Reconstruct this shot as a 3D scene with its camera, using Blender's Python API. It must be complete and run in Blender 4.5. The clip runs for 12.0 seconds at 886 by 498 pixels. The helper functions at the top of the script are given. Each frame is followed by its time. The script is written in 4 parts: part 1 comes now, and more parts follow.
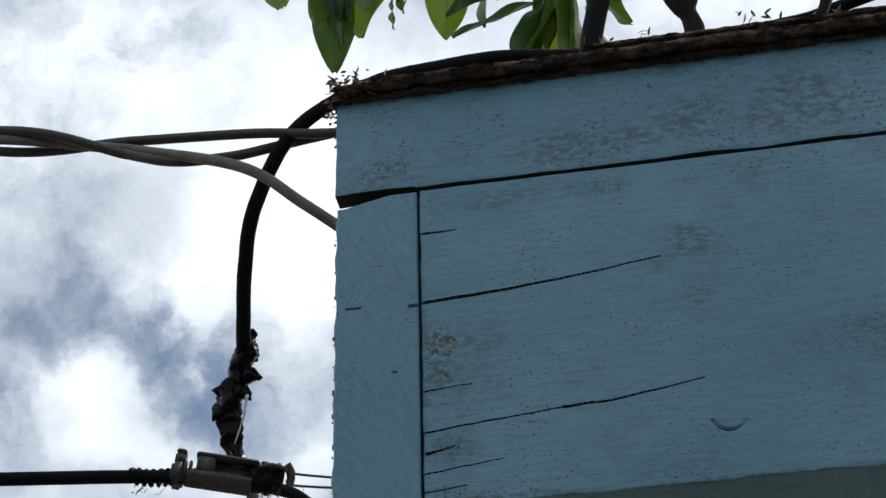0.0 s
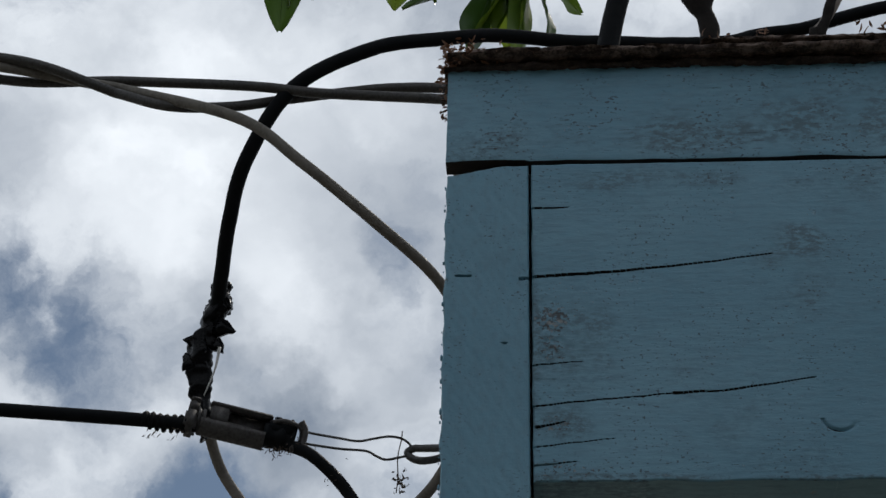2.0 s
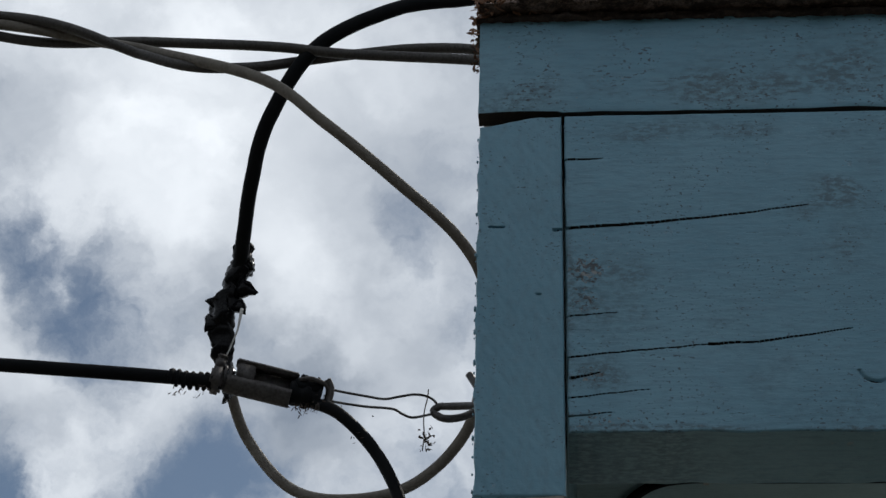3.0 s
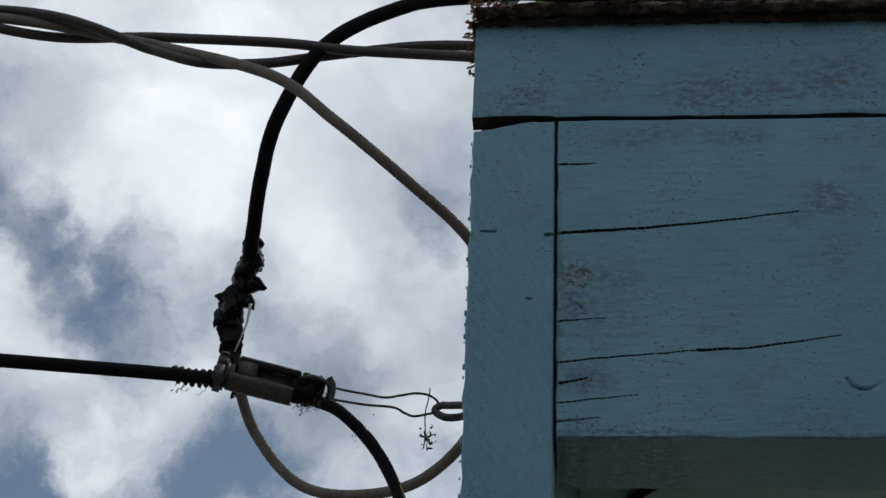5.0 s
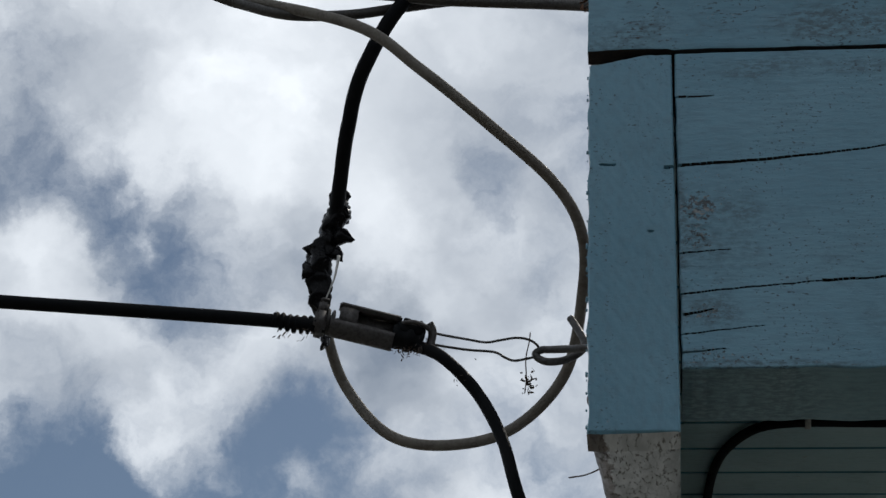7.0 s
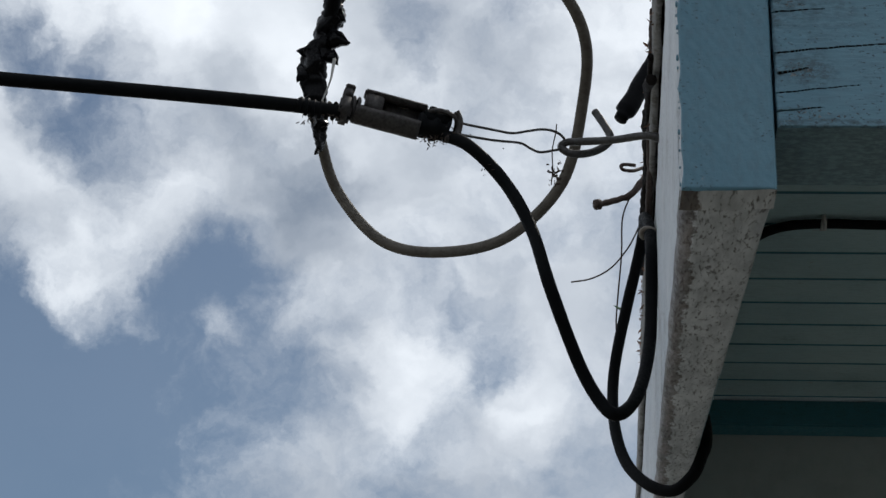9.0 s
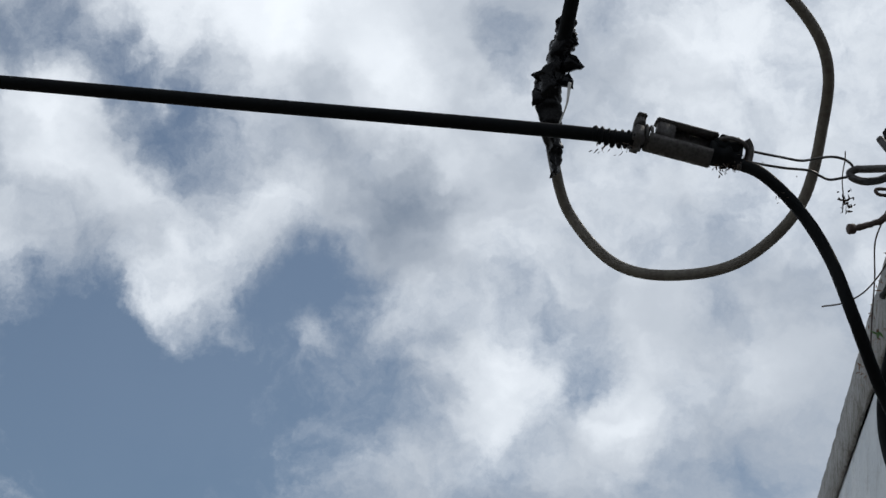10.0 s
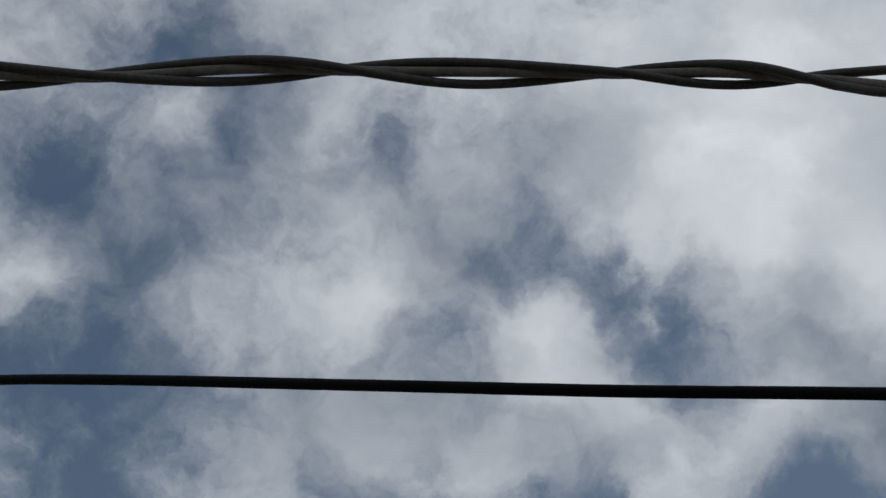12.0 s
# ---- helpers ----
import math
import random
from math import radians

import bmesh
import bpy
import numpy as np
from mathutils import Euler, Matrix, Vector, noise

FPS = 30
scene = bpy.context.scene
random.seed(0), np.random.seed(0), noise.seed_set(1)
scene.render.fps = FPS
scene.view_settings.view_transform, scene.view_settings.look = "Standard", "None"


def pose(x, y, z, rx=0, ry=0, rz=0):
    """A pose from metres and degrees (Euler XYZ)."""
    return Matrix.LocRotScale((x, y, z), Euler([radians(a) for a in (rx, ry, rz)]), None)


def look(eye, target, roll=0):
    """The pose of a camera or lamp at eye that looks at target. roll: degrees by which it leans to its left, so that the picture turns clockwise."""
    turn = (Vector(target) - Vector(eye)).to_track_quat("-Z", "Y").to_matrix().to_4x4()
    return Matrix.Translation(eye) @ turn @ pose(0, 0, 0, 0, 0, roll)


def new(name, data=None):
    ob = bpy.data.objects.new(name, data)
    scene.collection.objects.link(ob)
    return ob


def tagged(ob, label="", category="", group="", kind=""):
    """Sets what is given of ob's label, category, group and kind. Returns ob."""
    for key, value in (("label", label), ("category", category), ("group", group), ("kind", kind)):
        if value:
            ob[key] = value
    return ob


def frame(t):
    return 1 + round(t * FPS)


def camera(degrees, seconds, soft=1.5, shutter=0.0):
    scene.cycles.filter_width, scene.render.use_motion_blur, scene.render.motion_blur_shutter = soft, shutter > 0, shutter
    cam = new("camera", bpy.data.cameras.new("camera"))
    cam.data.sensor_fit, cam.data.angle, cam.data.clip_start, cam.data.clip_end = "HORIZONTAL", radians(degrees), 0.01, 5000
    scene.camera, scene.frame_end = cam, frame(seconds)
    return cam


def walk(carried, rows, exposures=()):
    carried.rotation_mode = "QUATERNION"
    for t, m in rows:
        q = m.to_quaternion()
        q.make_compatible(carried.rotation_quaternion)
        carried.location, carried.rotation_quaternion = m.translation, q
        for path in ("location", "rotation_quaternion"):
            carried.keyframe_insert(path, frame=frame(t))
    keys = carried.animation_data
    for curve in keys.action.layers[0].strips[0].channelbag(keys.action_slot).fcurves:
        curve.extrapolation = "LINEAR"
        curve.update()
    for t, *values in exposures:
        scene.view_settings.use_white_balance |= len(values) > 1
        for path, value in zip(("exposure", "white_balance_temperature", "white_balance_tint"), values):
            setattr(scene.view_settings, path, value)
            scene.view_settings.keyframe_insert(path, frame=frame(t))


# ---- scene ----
cam = camera(26.7, 12.0)
EXPOSURES = [(0, 0.52), (0.4, 0.34), (0.9, 0.1), (1.5, 0.05), (7.7, 0.1), (9.3, 0.2), (10.0, 0.15), (10.6, -0.2), (11.2, -0.32), (12.0, -0.45)]
PATH = [
    (0, (0.14, -0.789, 1.793), (-0.121, 0.831, 2.936), -1.4),
    (0.5, (-0.019, -0.836, 1.795), (-0.214, 0.793, 2.939), -0.1),
    (1, (-0.078, -0.849, 1.794), (-0.223, 0.788, 2.933), 0.5),
    (1.5, (-0.035, -0.814, 1.78), (-0.155, 0.829, 2.915), 1.4),
    (2, (0.013, -0.805, 1.79), (-0.107, 0.847, 2.91), 1.4),
    (2.5, (0.01, -0.805, 1.787), (-0.118, 0.855, 2.895), 1.5),
    (3, (0.002, -0.796, 1.784), (-0.132, 0.873, 2.878), 1.7),
    (3.2, (0.001, -0.794, 1.786), (-0.136, 0.881, 2.871), 1.6),
    (4.8, (0.026, -0.795, 1.787), (-0.129, 0.881, 2.868), 2.4),
    (5, (0.019, -0.802, 1.788), (-0.141, 0.871, 2.873), 2.6),
    (5.5, (0.0, -0.813, 1.789), (-0.176, 0.856, 2.876), 2.9),
    (6, (0.009, -0.803, 1.79), (-0.183, 0.866, 2.874), 3.2),
    (6.5, (0.005, -0.791, 1.785), (-0.202, 0.884, 2.858), 3.2),
    (7, (-0.013, -0.795, 1.775), (-0.235, 0.893, 2.825), 3.0),
    (7.5, (-0.015, -0.785, 1.766), (-0.231, 0.925, 2.781), 3.1),
    (7.7, (-0.011, -0.779, 1.763), (-0.221, 0.938, 2.766), 2.9),
    (9.3, (-0.12, -0.759, 1.742), (-0.252, 1.019, 2.649), 2.5),
    (9.5, (-0.138, -0.762, 1.745), (-0.29, 1.014, 2.653), 2.9),
    (10, (-0.243, -0.785, 1.742), (-0.48, 0.975, 2.661), 4.0),
    (10.5, (-0.3117, -0.8200, 1.7571), (-0.6746, 0.8912, 2.7267), 5.90),
    (11, (-0.3265, -0.8495, 1.7574), (-0.8186, 0.7904, 2.7914), 7.43),
    (11.5, (-0.2690, -0.8631, 1.7575), (-0.8921, 0.7109, 2.8220), 8.24),
    (12, (-0.1180, -0.8943, 1.7352), (-0.8512, 0.6288, 2.8046), 8.41),
]
walk(cam, [(t, look(eye, target, roll)) for t, eye, target, roll in PATH], EXPOSURES)

# ---- world, sun, exposure ----
SUN_DIR = Vector((0.42, 0.62, 0.95)).normalized()          # towards the sun: behind the house, high up
sun = new("sun", bpy.data.lights.new("sun", "SUN"))
sun.data.energy, sun.data.angle, sun.data.color = 1.6, radians(0.6), (1.0, 0.95, 0.87)
sun.matrix_world = look(SUN_DIR * 20, (0, 0, 0))


class Nodes:
    """Short hand for building node trees."""

    def __init__(self, tree):
        self.tree = tree

    def add(self, kind, inputs=(), operation=""):
        node = self.tree.nodes.new(kind)
        if operation:
            node.operation = operation
        for key, value in dict(inputs).items():
            if isinstance(value, bpy.types.NodeSocket):
                self.tree.links.new(value, node.inputs[key])
            else:
                node.inputs[key].default_value = value
        return node

    def math(self, op, a, b=0.0, clamp=False):
        node = self.add("ShaderNodeMath", {0: a, 1: b}, op)
        node.use_clamp = clamp
        return node.outputs[0]

    def noise(self, vector, scale, detail=4.0, rough=0.55, distortion=0.0):
        return self.add("ShaderNodeTexNoise", {"Vector": vector, "Scale": scale, "Detail": detail, "Roughness": rough, "Distortion": distortion})

    def ramp(self, value, low, high, to_low=0.0, to_high=1.0, smooth=True):
        node = self.add("ShaderNodeMapRange", {0: value, 1: low, 2: high, 3: to_low, 4: to_high})
        node.interpolation_type = "SMOOTHSTEP" if smooth else "LINEAR"
        return node.outputs[0]

    def mix(self, factor, a, b, blend="MIX"):
        node = self.add("ShaderNodeMix", {0: factor, 6: a, 7: b})
        node.data_type, node.blend_type = "RGBA", blend
        return node.outputs[2]

    def stretch(self, vector, scale):
        return self.add("ShaderNodeMapping", {"Vector": vector, "Scale": scale}).outputs[0]


def make_world():
    world = bpy.data.worlds.new("sky")
    scene.world = world
    world.use_nodes = True
    world.node_tree.nodes.clear()
    n = Nodes(world.node_tree)
    way = n.add("ShaderNodeTexCoord").outputs["Generated"]
    sky = n.add("ShaderNodeTexSky")
    sky.sky_type, sky.sun_disc = "NISHITA", False
    sky.sun_elevation, sky.sun_rotation = math.asin(SUN_DIR.z), math.atan2(SUN_DIR.x, SUN_DIR.y)
    sky.air_density, sky.dust_density, sky.ozone_density = 1.0, 1.5, 1.0
    blue = n.mix(1.0, sky.outputs[0], (SKY_GAIN * 0.88, SKY_GAIN, SKY_GAIN * 1.04, 1), "MULTIPLY")
    warp = n.noise(way, 20.0, 6.0, 0.6)
    shift = n.add("ShaderNodeVectorMath", {0: warp.outputs["Color"], 1: (0.5, 0.5, 0.5)}, operation="SUBTRACT").outputs[0]
    shift = n.add("ShaderNodeVectorMath", {0: shift, "Scale": 0.06}, operation="SCALE").outputs[0]
    bent = n.add("ShaderNodeVectorMath", {0: way, 1: shift}, operation="ADD").outputs[0]

    def patches(rows):
        total = 0.0
        for x, y, z, size, weight in rows:
            off = n.add("ShaderNodeVectorMath", {0: bent, 1: (x, y, z)}, operation="DISTANCE").outputs["Value"]
            total = n.math("ADD", n.math("MULTIPLY", n.ramp(off, size * 1.75, 0.0), weight), total)
        return total

    gaps = patches(BLUE_GAPS)
    banks = patches(CLOUD_BANKS)
    coarse = n.noise(bent, 6.5, 3.0, 0.5).outputs[0]
    fine = n.noise(bent, 18.0, 6.0, 0.6).outputs[0]
    wisps = n.noise(bent, 48.0, 5.0, 0.6).outputs[0]
    cover = n.math("ADD", n.math("MULTIPLY", n.math("SUBTRACT", coarse, 0.5), 0.9), n.math("ADD", n.math("MULTIPLY", n.math("SUBTRACT", fine, 0.5), 2.0), n.math("MULTIPLY", n.math("SUBTRACT", wisps, 0.5), 0.9)))
    cover = n.math("ADD", cover, n.math("SUBTRACT", banks, n.math("MULTIPLY", gaps, 0.66)))
    cover = n.ramp(n.math("ADD", cover, 0.24), -0.90, 0.62, 0.03, 1.0)
    light = n.noise(n.stretch(bent, (1.0, 1.0, 1.5)), 8.0, 4.0, 0.5).outputs[0]
    light = n.math("ADD", n.ramp(light, 0.34, 0.66, 0.30, 0.74), n.math("MULTIPLY", banks, 0.30))
    light = n.math("SUBTRACT", light, patches(GREY_BASES), True)
    cloud = n.mix(light, CLOUD_DARK, CLOUD_LIGHT)
    colour = n.mix(n.math("MULTIPLY", cover, 0.97), blue, cloud)
    back = n.add("ShaderNodeBackground", {0: colour, 1: 1.0})
    out = n.add("ShaderNodeOutputWorld")
    world.node_tree.links.new(back.outputs[0], out.inputs[0])


SKY_GAIN = 0.050
CLOUD_DARK, CLOUD_LIGHT = (0.19, 0.235, 0.305, 1), (0.91, 0.96, 1.015, 1)
BLUE_GAPS = [
    (-0.260, 0.827, 0.499, 0.036, 0.50), (-0.282, 0.805, 0.521, 0.021, 0.60), (-0.092, 0.822, 0.562, 0.015, 0.50), (-0.202, 0.880, 0.430, 0.024, 0.60), (-0.290, 0.860, 0.421, 0.018, 0.50),
    (-0.247, 0.832, 0.498, 0.033, 0.40), (-0.281, 0.831, 0.480, 0.018, 0.50), (-0.176, 0.881, 0.439, 0.024, 0.90), (-0.048, 0.914, 0.403, 0.021, 1.00), (-0.225, 0.901, 0.372, 0.075, 1.90),
    (-0.309, 0.887, 0.342, 0.065, 1.60), (-0.311, 0.866, 0.391, 0.045, 0.90), (-0.137, 0.909, 0.393, 0.027, 0.80), (-0.088, 0.933, 0.349, 0.036, 0.90), (-0.082, 0.828, 0.555, 0.017, 0.70),
    (-0.327, 0.778, 0.537, 0.024, 0.45), (0.031, 0.933, 0.358, 0.036, 0.80), (-0.030, 0.820, 0.571, 0.015, 0.40), (-0.543, 0.655, 0.526, 0.023, 0.90), (-0.483, 0.636, 0.603, 0.033, 0.80),
    (-0.325, 0.776, 0.540, 0.034, 0.60), (-0.252, 0.822, 0.511, 0.036, 0.45), (-0.284, 0.800, 0.529, 0.023, 0.50), (-0.388, 0.724, 0.571, 0.026, 0.45), (-0.382, 0.776, 0.503, 0.024, 0.50),
    (-0.554, 0.726, 0.407, 0.080, 1.60), (-0.459, 0.685, 0.565, 0.015, 0.40), (-0.173, 0.880, 0.442, 0.024, 0.80), (-0.427, 0.805, 0.412, 0.027, 0.50), (-0.362, 0.796, 0.485, 0.018, 0.40),
    (-0.039, 0.812, 0.583, 0.014, 0.50), (-0.505, 0.671, 0.543, 0.091, 0.45), (-0.397, 0.832, 0.386, 0.051, 0.90), (-0.312, 0.859, 0.406, 0.036, 0.60)]
CLOUD_BANKS = [
    (-0.134, 0.828, 0.544, 0.036, 0.70), (-0.186, 0.779, 0.599, 0.051, 0.50), (-0.085, 0.786, 0.613, 0.033, 0.40), (-0.263, 0.818, 0.512, 0.009, 0.50), (-0.285, 0.834, 0.473, 0.021, 0.80),
    (-0.217, 0.859, 0.463, 0.021, 0.60), (-0.162, 0.818, 0.552, 0.039, 0.70), (-0.252, 0.868, 0.428, 0.027, 0.70), (-0.315, 0.819, 0.480, 0.021, 0.50), (-0.288, 0.878, 0.383, 0.018, 0.30),
    (-0.089, 0.915, 0.393, 0.024, 0.70), (-0.023, 0.924, 0.382, 0.018, 0.70), (0.001, 0.902, 0.432, 0.027, 0.40), (-0.182, 0.892, 0.414, 0.011, 0.60), (0.014, 0.834, 0.552, 0.033, 0.40),
    (0.060, 0.910, 0.410, 0.024, 0.50), (-0.149, 0.830, 0.537, 0.024, 0.90), (-0.316, 0.809, 0.495, 0.023, 0.90), (-0.409, 0.758, 0.509, 0.018, 0.70), (-0.198, 0.744, 0.639, 0.042, 0.50),
    (-0.481, 0.665, 0.572, 0.018, 0.50), (-0.472, 0.721, 0.507, 0.030, 0.40), (-0.557, 0.670, 0.491, 0.024, 0.50), (-0.271, 0.760, 0.591, 0.048, 0.40), (-0.415, 0.799, 0.435, 0.018, 0.40),
    (-0.348, 0.825, 0.445, 0.021, 0.40), (-0.206, 0.768, 0.606, 0.067, 0.50), (-0.150, 0.782, 0.604, 0.061, 0.40), (-0.105, 0.856, 0.506, 0.033, 0.45)]
GREY_BASES = [
    (-0.123, 0.846, 0.519, 0.058, 0.20), (-0.139, 0.866, 0.480, 0.033, 0.20), (-0.233, 0.847, 0.479, 0.015, 0.10), (-0.521, 0.684, 0.510, 0.036, 0.12), (-0.182, 0.848, 0.498, 0.036, 0.20), (-0.481, 0.693, 0.537, 0.100, 0.16), (-0.387, 0.737, 0.554, 0.048, 0.10), (-0.335, 0.774, 0.538, 0.067, 0.12)]
make_world()


# ---- materials ----
def material(name, colour, rough=0.6, metal=0.0):
    m = bpy.data.materials.new(name)
    m.use_nodes = True
    n = Nodes(m.node_tree)
    shader = m.node_tree.nodes["Principled BSDF"]
    shader.inputs["Base Color"].default_value = (*colour, 1)
    shader.inputs["Roughness"].default_value, shader.inputs["Metallic"].default_value = rough, metal
    n.at = n.add("ShaderNodeTexCoord").outputs["Object"]
    n.shader, n.material = shader, m
    n.link = lambda socket, name: m.node_tree.links.new(socket, shader.inputs[name])
    return n


def relief(n, height, strength, distance):
    n.link(n.add("ShaderNodeBump", {"Height": height, "Strength": strength, "Distance": distance}).outputs[0], "Normal")


def painted_wood(name, paint, faded, grime, bare, along=(1.0, 6.0, 6.0), wear=0.5, rough=0.55, dirt=0.5, gloss_low=0.4, stains=(), worn=(), cracks=1.0):
    """Old oil paint on sawn timber: faded patches, mould stains, grain checks and small chips."""
    n = material(name, paint, rough)
    grain_at = n.stretch(n.at, along)
    broad = n.noise(n.at, 9.0, 4.0).outputs[0]
    colour = n.mix(n.ramp(broad, 0.35, 0.68), (*paint, 1), (*faded, 1))
    cloudy = n.noise(n.stretch(n.at, (1.0, 1.0, 1.4)), 15.0, 6.0, 0.66).outputs[0]
    spot = n.noise(n.stretch(n.at, (0.55, 1.0, 1.0)), 330.0, 3.0, 0.7).outputs[0]
    at = n.add("ShaderNodeSeparateXYZ", {0: n.at})

    def blots(rows):
        total = 0.0
        for x, z, rx, rz, weight in rows:
            dx = n.math("DIVIDE", n.math("SUBTRACT", at.outputs[0], x), rx)
            dz = n.math("DIVIDE", n.math("SUBTRACT", at.outputs[2], z), rz)
            far = n.math("ADD", n.math("MULTIPLY", dx, dx), n.math("MULTIPLY", dz, dz))
            total = n.math("ADD", total, n.math("MULTIPLY", n.ramp(far, 1.3, 0.0), weight))
        return total

    cloudy = n.math("ADD", cloudy, n.math("MULTIPLY", blots(stains), 0.22))
    mould = n.math("MULTIPLY", n.ramp(cloudy, 0.50, 0.76), n.ramp(spot, 0.36, 0.60))
    colour = n.mix(n.math("MULTIPLY", mould, dirt), colour, (*grime, 1))
    fibre = n.noise(grain_at, 60.0, 5.0, 0.65).outputs[0]
    colour = n.mix(n.math("MULTIPLY", n.ramp(fibre, 0.42, 0.7), 0.22), colour, (*grime, 1))
    checks = n.noise(n.stretch(n.at, tuple(a * (0.9 if a == 1.0 else 1.6) for a in along)), 85.0, 3.0, 0.55).outputs[0]
    patchy = n.ramp(n.noise(n.at, 21.0, 4.0).outputs[0], 0.47, 0.66)
    check = n.math("MULTIPLY", n.ramp(checks, 0.655, 0.69), patchy)
    colour = n.mix(n.math("MULTIPLY", check, 0.6 * cracks), colour, (0.025, 0.022, 0.02, 1))
    speck = n.noise(n.stretch(n.at, (0.6, 1.0, 1.0)), 680.0, 2.0, 0.5).outputs[0]
    speck = n.math("MULTIPLY", n.ramp(speck, 0.615, 0.66), n.ramp(n.noise(n.at, 27.0, 3.0).outputs[0], 0.42, 0.60))
    colour = n.mix(n.math("MULTIPLY", speck, 0.7 * cracks), colour, (0.03, 0.028, 0.026, 1))
    chip = n.math("MULTIPLY", n.ramp(n.noise(n.at, 120.0, 6.0, 0.7).outputs[0], 0.66 - 0.07 * wear, 0.69 - 0.07 * wear),
                  n.ramp(n.noise(n.at, 13.0, 3.0).outputs[0], 0.50, 0.60))
    if worn:
        flaky = n.noise(n.stretch(n.at, (0.7, 1.0, 1.0)), 430.0, 5.0, 0.68).outputs[0]
        area = blots(worn)
        chip = n.math("ADD", n.math("MULTIPLY", chip, 0.35), n.ramp(n.math("ADD", flaky, n.math("MULTIPLY", area, 0.15)), 0.665, 0.70), True)
        pale = n.ramp(n.noise(n.at, 230.0, 4.0).outputs[0], 0.50, 0.62)
        bare = n.mix(pale, (0.055, 0.045, 0.040, 1), (*bare, 1))
    colour = n.mix(n.math("MULTIPLY", chip, 0.8), colour, bare if worn else (*bare, 1))
    n.link(colour, "Base Color")
    n.link(n.ramp(spot, 0.3, 0.75, gloss_low, rough + 0.15), "Roughness")
    height = n.math("SUBTRACT", n.math("ADD", n.math("MULTIPLY", fibre, 0.5), n.math("MULTIPLY", spot, 0.35)),
                    n.math("ADD", check, n.math("MULTIPLY", chip, 0.6)))
    relief(n, height, 0.7, 0.0009)
    return n.material


def coated(name, colour, worn, rough, metal=0.0, scale=60.0, amount=0.5, bump=0.0006, spread=0.2, shine=0.5):
    n = material(name, colour, rough, metal)
    n.shader.inputs["Specular IOR Level"].default_value = shine
    a = n.noise(n.at, scale, 5.0, 0.65).outputs[0]
    b = n.noise(n.at, scale * 6, 4.0, 0.6).outputs[0]
    both = n.math("ADD", n.math("MULTIPLY", a, 0.65), n.math("MULTIPLY", b, 0.35))
    n.link(n.mix(n.math("MULTIPLY", n.ramp(both, 0.42, 0.62), amount), (*colour, 1), (*worn, 1)), "Base Color")
    n.link(n.ramp(b, 0.3, 0.7, max(0.05, rough - spread), min(1.0, rough + spread)), "Roughness")
    relief(n, both, 0.6, bump)
    return n.material


TEAL = painted_wood("teal_paint", (0.122, 0.272, 0.362), (0.158, 0.320, 0.412), (0.060, 0.085, 0.095), (0.27, 0.265, 0.25), dirt=0.66,
                    stains=((0.205, 2.420, 0.030, 0.030, 1.0), (0.140, 2.415, 0.035, 0.020, 0.9), (0.085, 2.405, 0.045, 0.012, 0.7), (0.137, 2.338, 0.016, 0.014, 1.0),
                            (0.120, 2.326, 0.012, 0.008, 0.8), (0.170, 2.370, 0.050, 0.018, 0.6), (0.015, 2.232, 0.020, 0.014, 0.9), (0.060, 2.378, 0.060, 0.008, 0.7),
                            (0.240, 2.400, 0.030, 0.050, 0.6), (0.020, 2.290, 0.030, 0.040, 0.6), (0.040, 2.2015, 0.060, 0.0035, 1.3), (0.180, 2.2010, 0.090, 0.0022, 1.0), (0.001, 2.29, 0.004, 0.09, 0.6)),
                    worn=((0.011, 2.292, 0.010, 0.009, 1.0), (0.010, 2.274, 0.010, 0.012, 0.9), (0.012, 2.231, 0.013, 0.006, 1.0), (0.018, 2.300, 0.022, 0.020, 0.45), (0.014, 2.207, 0.03, 0.006, 0.8)))
TEAL_END = painted_wood("teal_paint_end", (0.122, 0.272, 0.362), (0.148, 0.308, 0.400), (0.10, 0.14, 0.15), (0.36, 0.27, 0.22),
                        along=(4.0, 4.0, 2.0), wear=0.2, dirt=0.35)
TEAL_DULL = painted_wood("old_green_paint", (0.17, 0.29, 0.335), (0.21, 0.335, 0.38), (0.06, 0.07, 0.07), (0.28, 0.25, 0.2), dirt=0.45, cracks=0.25,
                         # Spots here: corner shade painted into the colour, with some staining.
                         stains=((0.003, 2.20, 0.012, 0.03, 2.0), (0.035, 2.20, 0.035, 0.012, 0.8)))
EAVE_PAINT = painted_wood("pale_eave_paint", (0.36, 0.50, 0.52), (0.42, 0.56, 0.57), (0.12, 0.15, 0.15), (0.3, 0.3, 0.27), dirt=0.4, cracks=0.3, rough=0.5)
# Paint of the wall batten; also colours in the shade of the eave grooves.
TEAL_AND_GROOVE_SHADE = painted_wood("deep_teal_and_groove_shade", (0.035, 0.16, 0.21), (0.05, 0.19, 0.24), (0.03, 0.05, 0.05), (0.2, 0.2, 0.2), wear=0.0, dirt=0.4)
WHITE = painted_wood("white_paint", (0.56, 0.60, 0.63), (0.66, 0.69, 0.71), (0.16, 0.15, 0.13), (0.20, 0.14, 0.10), along=(6.0, 1.0, 6.0), wear=0.5, dirt=0.75)
ROOFING = coated("weathered_roofing", (0.028, 0.022, 0.020), (0.085, 0.062, 0.052), 0.9, scale=120.0, amount=0.8, bump=0.002, shine=0.1)
ROOF_EDGE = coated("rotten_edge_wood", (0.040, 0.029, 0.025), (0.210, 0.155, 0.128), 0.9, scale=130.0, amount=0.8, bump=0.002, shine=0.1)
